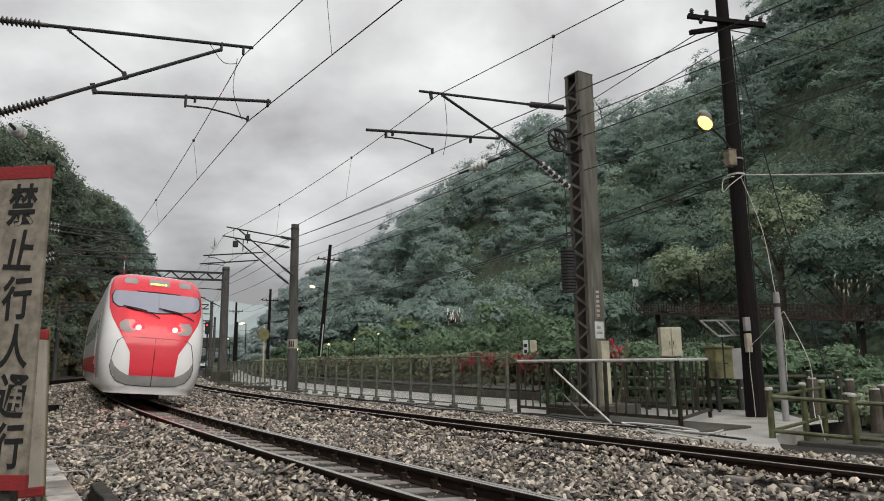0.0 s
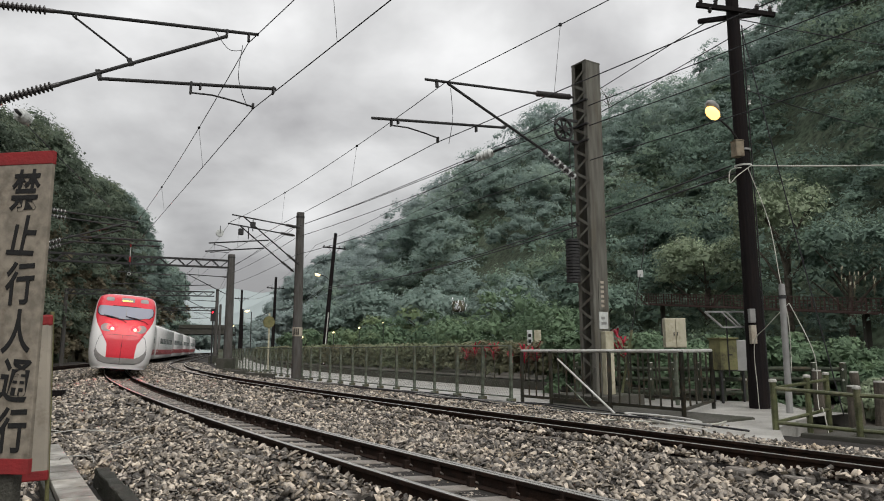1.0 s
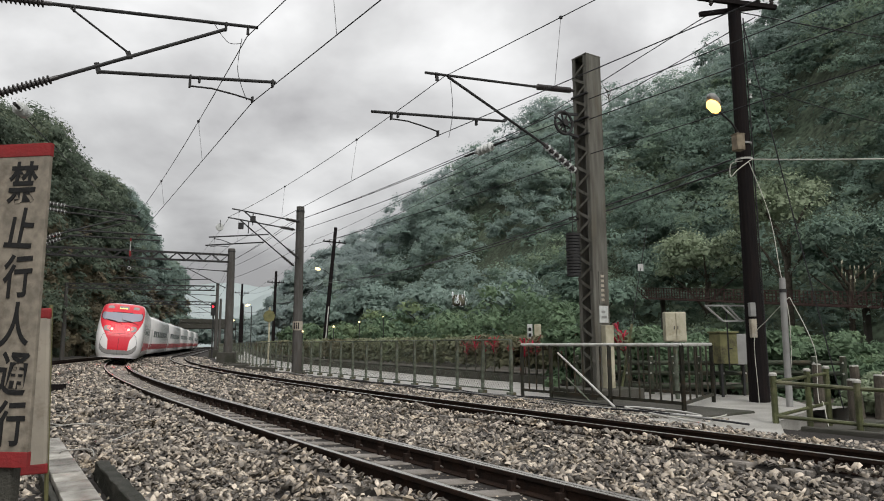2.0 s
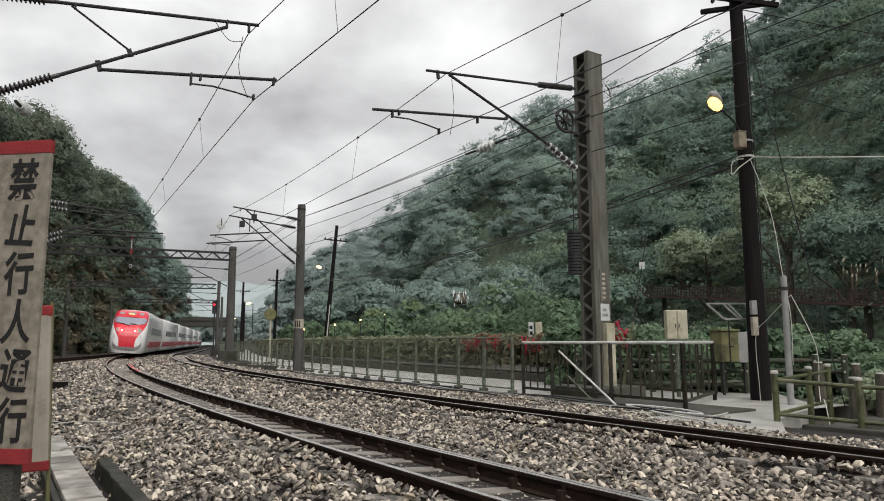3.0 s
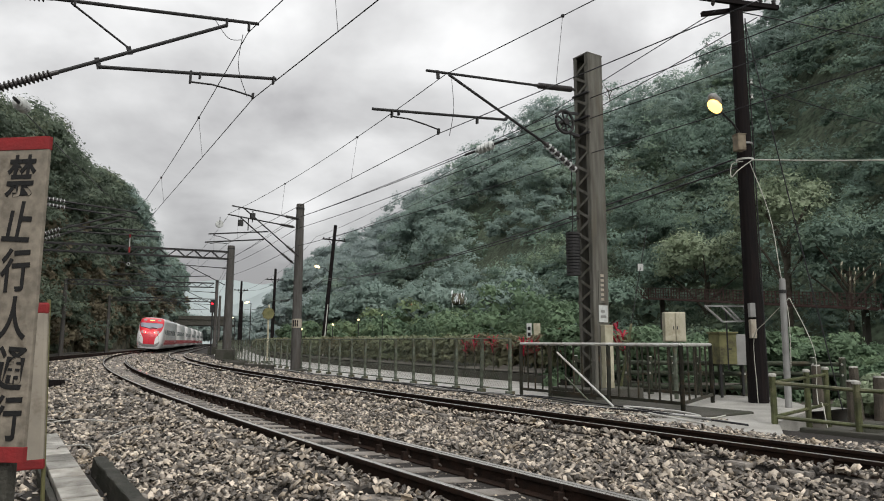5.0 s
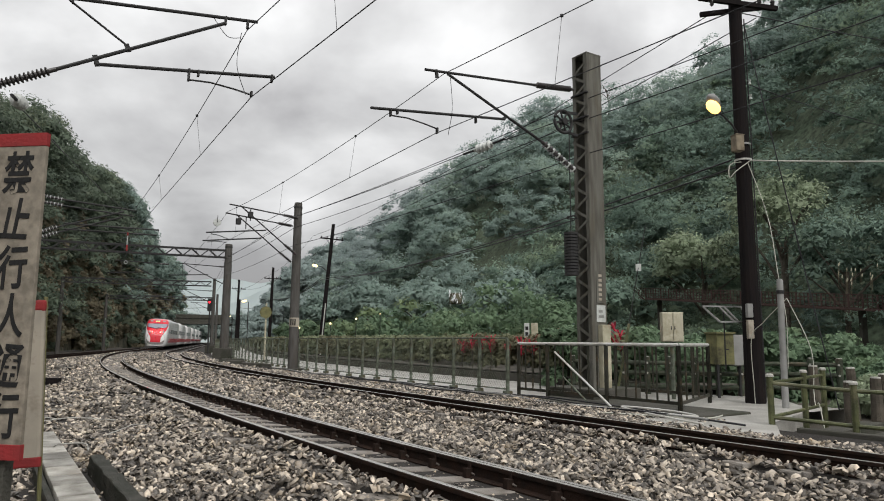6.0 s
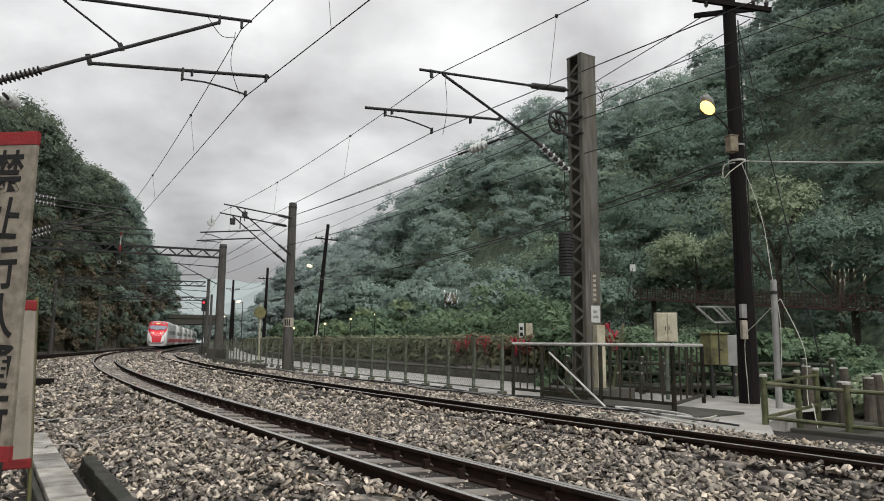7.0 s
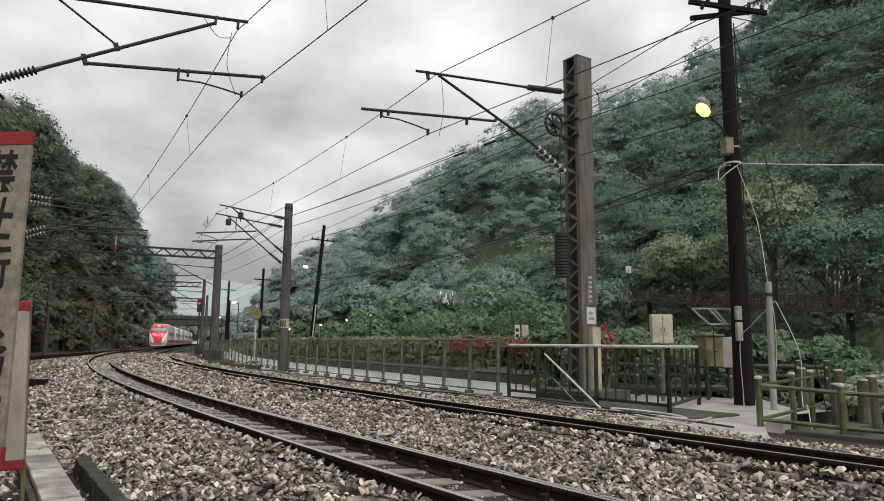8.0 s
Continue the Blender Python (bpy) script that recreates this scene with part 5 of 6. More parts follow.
hose("ground_cable", [line(9.0, -5.7, -0.13), line(10.2, -6.0, -0.1), line(11.2, -6.3, -0.06), line(10.3, -6.6, -0.08), line(9.6, -6.35, -0.1), line(10.6, -6.1, -0.08), line(12.5, -6.25, -0.12)], 0.016, M_WHITEPIPE, "coil of pale hose by the railing")
hose("ground_cable", [(5.2, 12.6, -0.16), (4.9, 12.0, -0.15), (4.4, 11.6, -0.15), (3.5, 11.9, -0.13), (2.8, 12.2, -0.12)], 0.013, M_PALEWIRE, "thin pale cable across the concrete apron")


def log_fence(name, pts, rails, label, h=0.95, r=0.075, step=0.62, ground=-0.2):
    ob = base(name, Matrix.Identity(4), label, "fence")
    P = [Vector((x, y, ground)) for x, y in pts]
    for a, b in zip(P, P[1:]):
        n = max(1, round((b - a).length / step))
        for i in range(n + 1):
            if i == 0 and a is not P[0]:
                continue
            p = a.lerp(b, i / n)
            q = part("post", lathe([(-0.2, r * 1.05), (h - 0.03, r), (h, r * 0.9)], 10, (p, (0.01 * math.sin(i * 3.0), 0.012 * math.cos(i), 1))), M_LOG, ob)
            part("cut_end", lathe([(h, r * 0.88), (h + 0.012, r * 0.8)], 10, (p, (0, 0, 1))), M_LOGEND, q, "pale cut end")
        for z in rails:
            part("rail", tube([a + Vector((0, 0, z)), b + Vector((0, 0, z))], r * 0.72, 8), M_LOG, ob)
        d = (b - a).normalized()
        side = Vector((d.y, -d.x, 0))
        if side.y > 0:
            side = -side
        for i in range(n + 1):
            p = a.lerp(b, i / n)
            for z in rails[:2]:
                part("bolt_cap", lathe([(0, 0.02), (0.012, 0.028)], 8, (p + side * r + Vector((0, 0, z)), side)), M_LOGEND, ob)
    return ob


log_fence("log_fence", [(3.6, 18.3), (4.75, 17.5), (6.9, 16.9), (8.6, 17.1), (9.6, 16.4)], (0.8, 0.55, 0.22), "mossy imitation-log fence at the edge of the valley")


def pipe_rail():
    ob = base("pipe_railing", Matrix.Identity(4), "yellow-green painted pipe railing beside the steps", "railing")
    z0 = -0.46
    A, B, C, D = Vector((5.3, 11.0, 0)), Vector((6.15, 10.2, 0)), Vector((8.4, 8.3, 0)), Vector((7.05, 12.6, 0))
    for p, h in ((A, 0.57), (B, 0.5), (C, 0.4), (Vector((6.35, 11.95, 0)), 0.6), (D, 0.62)):
        q = part("post", tube([p + Vector((0, 0, z0)), p + Vector((0, 0, h))], 0.05, 10), M_PIPE, ob)
        part("cap", lathe([(h, 0.06), (h + 0.03, 0.06), (h + 0.05, 0.045)], 10, (p, (0, 0, 1))), M_LOGEND, q, "pale post cap")
    for za, zb in ((0.47, 0.41), (-0.06, -0.1)):
        part("rail", tube([A + Vector((0, 0, za)), B + Vector((0, 0, zb)), C + Vector((0, 0, zb - 0.06))], 0.032, 8), M_PIPE, ob)
        part("rail", tube([A + Vector((0, 0, za)), D + Vector((0, 0, za + 0.06))], 0.03, 8), M_PIPE, ob)


pipe_rail()
rs = random.Random(3)
for x, y, h, r in ((7.35, 12.3, 0.42, 0.1), (7.75, 12.2, 0.5, 0.095), (8.15, 12.5, 0.55, 0.095), (8.2, 13.6, 0.62, 0.09), (8.0, 14.6, 0.62, 0.1)):
    ob = base("log_stump_post", pose(x, y, -0.3, rs.uniform(-2, 2), rs.uniform(-2, 2), rs.uniform(0, 360)), "thick mossy imitation tree-stump post with a pale top", "post", "stump posts by the steps")
    part("trunk", lathe([(-0.2, r * 1.25), (0.1, r * 1.1), (0.4, r), (h + 0.2, r * 0.95), (h + 0.3, r * 0.9)], 11), M_BARK, ob)
    part("cut_end", lathe([(h + 0.3, r * 0.92), (h + 0.325, r * 0.85)], 11), M_LOGEND, ob, "pale cut top")


def build_steps():
    ob = base("concrete_steps", pose(6.35, 11.1, -0.3, 0, 0, 40), "dark mossy concrete steps going down behind the railing", "steps")
    for k in range(3):
        part("step", box_bm(-0.8 + 0.1 * k, 1.2, -0.35 - 0.34 * k, 0.0 - 0.34 * k, -0.6, 0.1 - 0.14 * k, 0.02), M_CONC_OLD, ob)
    part("cheek_wall", box_bm(-0.95, -0.8, -1.3, 0.2, -0.6, 0.12, 0.02), M_CONC_OLD, ob)


build_steps()


# ---- hedge and planting behind the path ----
def build_hedge():
    s0, s1 = 13.5, 96
    V, Fc = strip(along(s0, s1, 1.5), [(-11.0, -0.42), (-11.0, 0.06), (-11.22, 0.06), (-11.22, -0.42)])
    tagged(part("kerb", (V, Fc), M_CONC_OLD), "low mossy planter kerb along the path", "kerb", kind="structure")
    V, Fc = strip(along(s0, s1, 1.5), [(-11.22, -0.42), (-11.22, 0.02), (-13.5, 0.02), (-13.5, -0.42)])
    tagged(part("planter_soil", (V, Fc), M_GROUND), "dark soil of the hedge planter", "soil", kind="structure")
    rng = np.random.default_rng(8)
    C, Rr = [], []
    for s in along(s0 + 2.8, s1, 0.42):
        for o in (-11.85, -12.45):
            p = line(s + rng.random() * 0.3, o + 0.2 * rng.random(), 0.0)
            for z in (0.35, 0.7, 0.95):
                C.append((p.x, p.y, z + 0.12 * rng.random()))
                Rr.append(0.3 + 0.1 * rng.random())
    P, Q, W = leaf_cloud(rng, np.array(C), np.array(Rr), 54, 0.09, 1.0)
    tagged(quick_mesh("hedge", P, Q, M_HEDGE, True, W), "clipped brownish green hedge in the planter", "hedge", kind="stuff")


build_hedge()


def cordyline(x, y, z, h, seed, dense=20):
    rng = random.Random(seed)
    ob = base("cordyline_plant", pose(x, y, z), "cordyline plant with bright red strap leaves", "plant", "red plants in the hedge")
    part("stem", tube([(0, 0, -0.1), (0.02, 0, h * 0.5), (0, 0.02, h * 0.8)], 0.02, 6), M_BARK, ob)
    shapes = []
    for k in range(dense):
        a = rng.random() * 6.28
        z0 = h * (0.55 + 0.4 * rng.random())
        L = 0.28 + 0.2 * rng.random()
        up = 0.3 + 0.9 * rng.random()
        d = Vector((math.cos(a), math.sin(a), 0))
        w = Vector((-d.y, d.x, 0)) * 0.028
        p0 = Vector((0, 0, z0))
        p1 = p0 + d * L * 0.5 + Vector((0, 0, L * up * 0.6))
        p2 = p0 + d * L + Vector((0, 0, L * up * 0.55))
        shapes.append(([p0 - w * 0.4, p0 + w * 0.4, p1 + w, p2, p1 - w], [(0, 1, 2, 4), (4, 2, 3)]))
    part("leaves", join(*shapes), M_REDLEAF, ob, "bright red strap leaves")
    return ob


for k, (s, o, h) in enumerate(((23.9, -11.35, 1.05), (23.2, -11.35, 1.1), (22.6, -11.35, 1.1), (20.7, -11.35, 0.95), (20.1, -11.35, 1.0), (18.7, -11.35, 1.15), (18.3, -11.35, 1.3), (17.9, -11.35, 1.05), (16.7, -11.4, 1.35), (16.35, -11.5, 1.5), (16.0, -11.35, 1.3), (24.6, -11.35, 1.0), (21.5, -11.4, 0.95))):
    p = line(s, o)
    cordyline(p.x, p.y, 0.02, h + 0.12, k)


# ---- poles, lamps and boxes on the right ----
def utility_pole():
    ob = base("utility_pole", pose(6.86, 14.9, -0.25), "tall dark tarred wooden utility pole by the path", "utility pole")
    part("shaft", lathe([(-0.3, 0.215), (3.0, 0.175), (7.0, 0.15), (9.9, 0.135)], 16), M_POLE, ob)
    part("crossarm", slab((-0.9, -0.16, 9.25), (0.9, -0.16, 9.0), 0.1, 0.09), M_POLE, ob)
    part("crossarm", slab((-0.75, 0.16, 9.0), (0.75, 0.16, 9.2), 0.1, 0.09), M_POLE, ob)
    for x, z in ((-0.8, 9.28), (-0.45, 9.24), (0.5, 9.1), (0.8, 9.06), (-0.6, 9.05)):
        part("insulator", lathe([(0, 0.02), (0.05, 0.05), (0.08, 0.03), (0.1, 0.055), (0.16, 0.03)], 12, ((x, -0.16, z), (0, 0, 1))), M_PORC, ob, "brown pin insulator")
    part("strap", lathe([(5.78, 0.185), (5.82, 0.185)], 16), M_BOXG, ob)
    part("strap", lathe([(5.42, 0.187), (5.46, 0.187)], 16), M_WHITEPIPE, ob)
    for z in (7.2, 6.85):
        part("spool", lathe([(0, 0.04), (0.05, 0.02), (0.1, 0.04)], 10, ((0.2, -0.1, z), (0, 0, 1))), M_PORCW, ob)
    part("conduit", tube([(0.2, -0.05, 0.1), (0.19, -0.05, 6.0), (0.17, -0.05, 8.8)], 0.014, 6), M_STEEL, ob)
    part("meter_box", box_bm(-0.2, -0.08, -0.28, -0.16, 1.9, 2.2, 0.012), M_BOXG, ob, "small grey meter box")
    part("meter_box", box_bm(-0.2, -0.08, -0.28, -0.16, 1.45, 1.85, 0.012), M_SIGN, ob, "small pale meter box")
    b = base("lamp_control_box", pose(6.6, 14.55, 5.28, 0, 0, 12), "tan metal lamp control box strapped to the pole", "box")
    part("body", box_bm(-0.1, 0.1, -0.1, 0.1, 0.02, 0.37, 0.015), M_TANBOX, b)
    part("lid", box_bm(-0.11, 0.11, -0.11, 0.11, 0.37, 0.395, 0.008), M_TANBOX, b)
    lamp = base("street_lamp", pose(6.75, 14.75, 5.95), "lit sodium street lamp on a slanting arm", "street lamp")
    part("arm", tube([(0.0, 0.0, -0.25), (-0.35, -0.35, -0.05), (-0.85, -0.85, 0.06)], 0.022, 8), M_STEEL, lamp)
    V, Fc = lathe([(0, 0.03), (0.06, 0.07), (0.2, 0.11), (0.38, 0.11), (0.46, 0.07), (0.5, 0.03)], 16, ((-0.8, -0.8, 0.13), (-0.72, -0.7, 0.2)))
    part("hood", ([Vector((v.x + 0.03, v.y + 0.03, v.z + 0.05)) for v in V], Fc), M_BOXG, lamp, "grey lamp hood", True)
    V, Fc = lathe([(0.03, 0.03), (0.06, 0.09), (0.14, 0.115), (0.3, 0.115), (0.4, 0.08), (0.44, 0.02)], 16, ((-0.82, -0.82, 0.05), (-0.72, -0.7, 0.18)))
    part("bowl", (V, Fc), M_LAMP, lamp, "glowing orange lamp bowl", True)


utility_pole()
cp = base("conduit_pole", pose(6.92, 13.75, -0.25, 0, 0.6, 0), "slim grey steel conduit pole beside the utility pole", "pole")
part("pipe", lathe([(-0.2, 0.075), (0.0, 0.075), (0.01, 0.065), (2.6, 0.062), (2.65, 0.05)], 14), M_BOXG, cp)
part("collar", lathe([(2.35, 0.075), (2.42, 0.075)], 14), M_STEEL, cp)


def white_box():
    ob = base("signal_cabinet", pose(5.4, 15.75, -0.2, 0, 0, -5), "cream two-door metal cabinet on a post", "cabinet")
    part("post", tube([(0, 0.05, -0.1), (0, 0.05, 1.32)], 0.05, 8), M_FENCE, ob)
    part("body", box_bm(-0.24, 0.24, -0.08, 0.14, 1.32, 2.0, 0.015), M_BOX, ob)
    for e in (-1, 1):
        d = part("door", box_bm(min(e * 0.012, e * 0.23), max(e * 0.012, e * 0.23), -0.105, -0.08, 1.34, 1.98, 0.008), M_BOX, ob)
        part("handle", box_bm(e * 0.04 - 0.008, e * 0.04 + 0.008, -0.12, -0.105, 1.6, 1.68), M_STEEL, d)
    ob = base("equipment_cabinet", pose(6.98, 16.4, -0.2, 0, 0, 8), "mossy yellow and grey equipment cabinets on a stand", "cabinet")
    y = part("yellow_box", box_bm(-0.42, 0.02, -0.18, 0.3, 0.8, 1.52, 0.015), M_BOXY, ob, "moss-stained yellow box")
    part("lid", box_bm(-0.45, 0.05, -0.22, 0.33, 1.52, 1.56, 0.008), M_BOXY, y)
    part("handle", box_bm(-0.22, -0.12, -0.2, -0.18, 1.14, 1.17), M_STEEL, y)
    part("grey_box", box_bm(0.02, 0.44, -0.16, 0.3, 0.78, 1.5, 0.015), M_BOXG, ob, "plain grey box")
    for x in (-0.38, 0.4):
        for yy in (-0.12, 0.25):
            part("leg", box_bm(x - 0.025, x + 0.025, yy - 0.025, yy + 0.025, -0.1, 0.8), M_STEEL, ob)
    ob = base("panel_frame", pose(6.35, 15.35, 1.5), "empty slanting steel panel frame fixed to the pole", "frame")
    c = [(-0.42, -0.1, 0.42), (0.5, 0.0, 0.42), (0.5, -0.3, 0.08), (-0.16, -0.4, 0.06)]
    for i in range(4):
        part("bar", slab(c[i], c[(i + 1) % 4], 0.035, 0.035), M_BOXG, ob)
    for f in (0.42, 0.55):
        a, b = Vector(c[0]).lerp(Vector(c[1]), f), Vector(c[3]).lerp(Vector(c[2]), f + 0.1)
        part("bar", slab(a, b, 0.03, 0.03), M_BOXG, ob)
    part("strut", tube([(0.05, -0.1, -1.0), (0.05, -0.1, 0.3)], 0.016, 6), M_STEEL, ob)


white_box()


def footbridge():
    ob = base("footbridge", Matrix.Identity(4), "rust-red footbridge crossing the valley before the woods", "bridge")
    A, B = Vector((15.6, 58.6, 5.0)), Vector((27.7, 32.0, 2.4))
    n = 34
    d = (B - A) / n
    side = Vector((-d.y, d.x, 0)).normalized() * 1.1
    part("deck", join(slab(A + side, B + side, 0.2, 0.2), slab(A, B, 0.1, 1.8)), M_BRIDGE, ob)
    for k in range(4):
        part("rail", slab(A + Vector((0, 0, 0.22 + 0.21 * k)), B + Vector((0, 0, 0.22 + 0.21 * k)), 0.045, 0.045), M_BRIDGE, ob)
    for i in range(0, n * 3 + 1):
        p = A.lerp(B, i / (n * 3))
        part("picket" if i % 3 else "post", slab(p, p + Vector((0, 0, 0.88)), 0.045 if i % 3 else 0.08, 0.045 if i % 3 else 0.08), M_BRIDGE, ob)
    for f in (0.15, 0.45, 0.72, 0.95):
        p = A.lerp(B, f)
        part("pier", slab(p + side * 0.5 + Vector((0, 0, -8)), p + side * 0.5, 0.3, 0.3), M_CONC_OLD, ob)


footbridge()


# ---- distant poles, signs and lamps ----
def wood_pole(x, y, h, lean, label, arm=True, lamp=False):
    ob = base("utility_pole", pose(x, y, -0.3, 0, lean, 0), label, "utility pole")
    part("shaft", lathe([(-0.3, 0.2), (h, 0.13)], 10), M_POLE, ob)
    if arm:
        part("crossarm", slab((-0.95, 0, h - 1.2), (0.95, 0, h - 1.25), 0.1, 0.1), M_POLE, ob)
        for k in (-0.85, -0.4, 0.4, 0.85):
            part("insulator", lathe([(0, 0.03), (0.08, 0.06), (0.16, 0.03)], 8, ((k, 0, h - 1.18), (0, 0, 1))), M_PORC, ob)
        part("brace", slab((-0.5, 0, h - 1.2), (0, 0, h - 1.8), 0.04, 0.03), M_STEEL, ob)
        part("brace", slab((0.5, 0, h - 1.2), (0, 0, h - 1.8), 0.04, 0.03), M_STEEL, ob)
    if lamp:
        part("lamp_arm", tube([(0, 0, h - 4.0), (-0.5, -0.2, h - 3.6), (-0.9, -0.4, h - 3.55)], 0.03, 6), M_STEEL, ob)
        part("lamp_bowl", lathe([(0, 0.05), (0.12, 0.11), (0.3, 0.11), (0.42, 0.05)], 12, ((-0.85, -0.4, h - 3.6), (-1, -0.3, 0.2))), M_LAMPW, ob, "lit pale lamp bowl", True)
    return ob


leaning = wood_pole(-9.45, 55, 10.9, 4.5, "leaning dark wooden pole with crossarm and lit lamp", True, True)
part("cable_guard", tube([(0.1, -0.2, 0.3), (0.08, -0.18, 4.4)], 0.045, 8), M_WHITEPIPE, leaning, "pale cable guard")
for x, z in ((-8.9, 1.9), (-6.9, 2.2), (-5.25, 2.5), (-3.7, 2.8)):
    ob = base("path_lamp", pose(x, 44, -0.4), "tiny lit lamp on a slim post among the shrubs", "lamp", "lamps at the foot of the hill")
    part("post", tube([(0, 0, -0.2), (0, 0, z + 0.36)], 0.025, 6), M_STEEL, ob)
    part("globe", lathe([(-0.06, 0.02), (-0.04, 0.05), (0.0, 0.065), (0.04, 0.05), (0.06, 0.02)], 10, ((0, 0, z + 0.4), (0, 0, 1))), M_LAMPW, ob, "lit pale globe", True)
wood_pole(-18.4, 75, 9.4, 1.0, "dark wooden pole beyond the fence")
wood_pole(-27.0, 92, 9.5, 0.5, "dark wooden pole far along the line")
wood_pole(-25.0, 86, 6.5, 0.0, "pole with a pale lamp far along the line", False)
for x, y, z in ((-22.7, 80, 5.64), (-26.9, 88, 4.1)):
    ob = base("street_lamp", pose(x, y, 0), "small lit lamp on a thin pole in the distance", "street lamp", "distant lamps")
    part("column", tube([(0.5, 0, -0.4), (0.5, 0, z - 0.1)], 0.05, 6), M_STEEL, ob)
    part("arm", tube([(0.5, 0, z - 0.15), (0, 0, z)], 0.03, 6), M_STEEL, ob)
    part("bowl", lathe([(-0.3, 0.05), (0, 0.15), (0.3, 0.05)], 10, ((0, 0, z), (1, 0, 0.2))), M_LAMPW, ob, "lit pale bowl", True)


def round_sign():
    ob = base("trackside_sign", pose(-10.55, 42.0, -0.2), "weathered yellow round sign on a pale post", "sign")
    part("post", tube([(0, 0, -0.1), (0, 0, 3.55)], 0.06, 8), M_BOX, ob)
    part("disc", lathe([(-0.02, 0.38), (0.02, 0.38)], 8, ((0, -0.08, 3.0), (0, 1, 0))), M_BOXY, ob, "faded yellow disc")
    part("footing", box_bm(-0.3, 0.3, -0.25, 0.25, -0.2, 0.12, 0.03), M_CONC_OLD, ob)
    ob = base("colour_light_signal", pose(line(S_E - 2, -6.6).x, line(S_E - 2, -6.6).y, -0.2), "dark railway signal post showing a red light", "signal")
    part("post", tube([(0, 0, -0.1), (0, 0, 5.4)], 0.08, 8), M_STEEL, ob)
    part("head", box_bm(-0.22, 0.22, -0.15, 0.15, 4.2, 5.5, 0.03), M_STEEL, ob)
    part("lens", lathe([(0, 0.09), (0.04, 0.07)], 12, ((0, -0.16, 5.1), (0, -1, 0))), M_SIGNAL, ob, "glowing red lens")
    ob = base("notice_board", pose(3.28, 24.0, -0.2, 0, 0, -10), "pale narrow notice board behind the hedge", "sign")
    part("board", box_bm(0.0, 0.24, -0.05, 0.05, 0.4, 1.96, 0.02), M_BOX, ob)
    part("plate", box_bm(-0.24, -0.06, -0.03, 0.03, 0.4, 1.96, 0.01), M_PORCW, ob, "white plate with dark unreadable marks")
    for k in range(6):
        part("mark", box_bm(-0.2, -0.1, -0.04, -0.03, 1.72 - 0.2 * k, 1.84 - 0.2 * k), M_INK, ob)
    part("post", tube([(0.05, 0.05, -0.1), (0.05, 0.05, 1.7)], 0.04, 6), M_STEEL, ob)


round_sign()


def overpass():
    ob = base("overpass", frame_at(205, 0.0), "dark concrete road overpass across the tracks", "bridge")
    part("abutment", box_bm(-30, -11, -4, 6, -0.5, 6.5, 0.1), M_CONC_OLD, ob)
    part("deck", box_bm(-16, 14, -4, 4, 5.4, 7.0, 0.1), M_CONC_OLD, ob)
    part("parapet", box_bm(-16, 14, -4.2, -3.9, 7.0, 8.0, 0.03), M_CONC_OLD, ob)
    for x in (-7, 9):
        part("pier", box_bm(x - 0.8, x + 0.8, -3.5, 3.5, -0.5, 5.4, 0.05), M_CONC_OLD, ob)


overpass()


# ---- warning posts and ditch beside the camera ----
def warning_post():
    """Flat board on a post with brush-painted characters."""
    top, bot = 2.1, 0.53
    ob = base("warning_sign_post", pose(-2.063, 3.304, 0, 0, 0, -8), "dirty white wooden warning board, darkened for shade, with black painted characters and red ends", "sign")
    part("board", box_bm(-0.2, 0.115, -0.012, 0.012, bot, top, 0.004), M_BOARD, ob)
    part("red_band", box_bm(-0.202, 0.117, -0.015, 0.014, top - 0.065, top + 0.002, 0.003), M_SIGNRED, ob, "faded red top band")
    part("red_band", box_bm(-0.202, 0.117, -0.015, 0.014, bot - 0.002, bot + 0.07, 0.003), M_SIGNRED, ob, "faded red bottom band")
    part("post", box_bm(-0.17, 0.02, 0.0145, 0.08, -0.5, bot + 0.8, 0.012), M_CONC_OLD, ob, "grey concrete post")
    for k, ch in enumerate("\u7981\u6b62\u884c\u4eba\u901a\u884c"):
        cu = bpy.data.curves.new("character", "FONT")
        cu.body, cu.size, cu.align_x, cu.align_y = ch, 0.215, "CENTER", "CENTER"
        cu.extrude, cu.offset, cu.shear = 0.0015, 0.0038, 0.1
        tmp = new("character_source", cu)
        bpy.context.view_layer.update()
        me = bpy.data.meshes.new_from_object(tmp.evaluated_get(bpy.context.evaluated_depsgraph_get()))
        bpy.data.objects.remove(tmp)
        me.materials.clear()
        me.materials.append(M_INK)
        q = new("character", me)
        q.parent = ob
        q.matrix_local = pose(-0.025 + 0.007 * k, -0.0145, 1.885 - 0.234 * k, 90, 4 * math.sin(k * 2.0), 0) @ Matrix.Diagonal((0.74, 1.04, 1, 1))
    return ob


warning_post()
ob = base("small_marker_board", pose(-2.375, 4.1, 0, 0, -2.5, 14), "narrow cream marker board with red ends", "sign")
part("board", box_bm(-0.075, 0.075, -0.015, 0.015, 0.38, 1.3, 0.02), M_SIGN, ob)
part("red_band", box_bm(-0.076, 0.076, -0.017, 0.016, 1.25, 1.32, 0.015), M_SIGNRED, ob, "faded red top band")
part("red_band", box_bm(-0.076, 0.076, -0.017, 0.016, 0.35, 0.41, 0.01), M_SIGNRED, ob, "faded red bottom band")
part("post", tube([(0.06, 0.04, -0.4), (0.06, 0.04, 1.34)], 0.012, 8), M_BOXY, ob, "thin rusty stake")


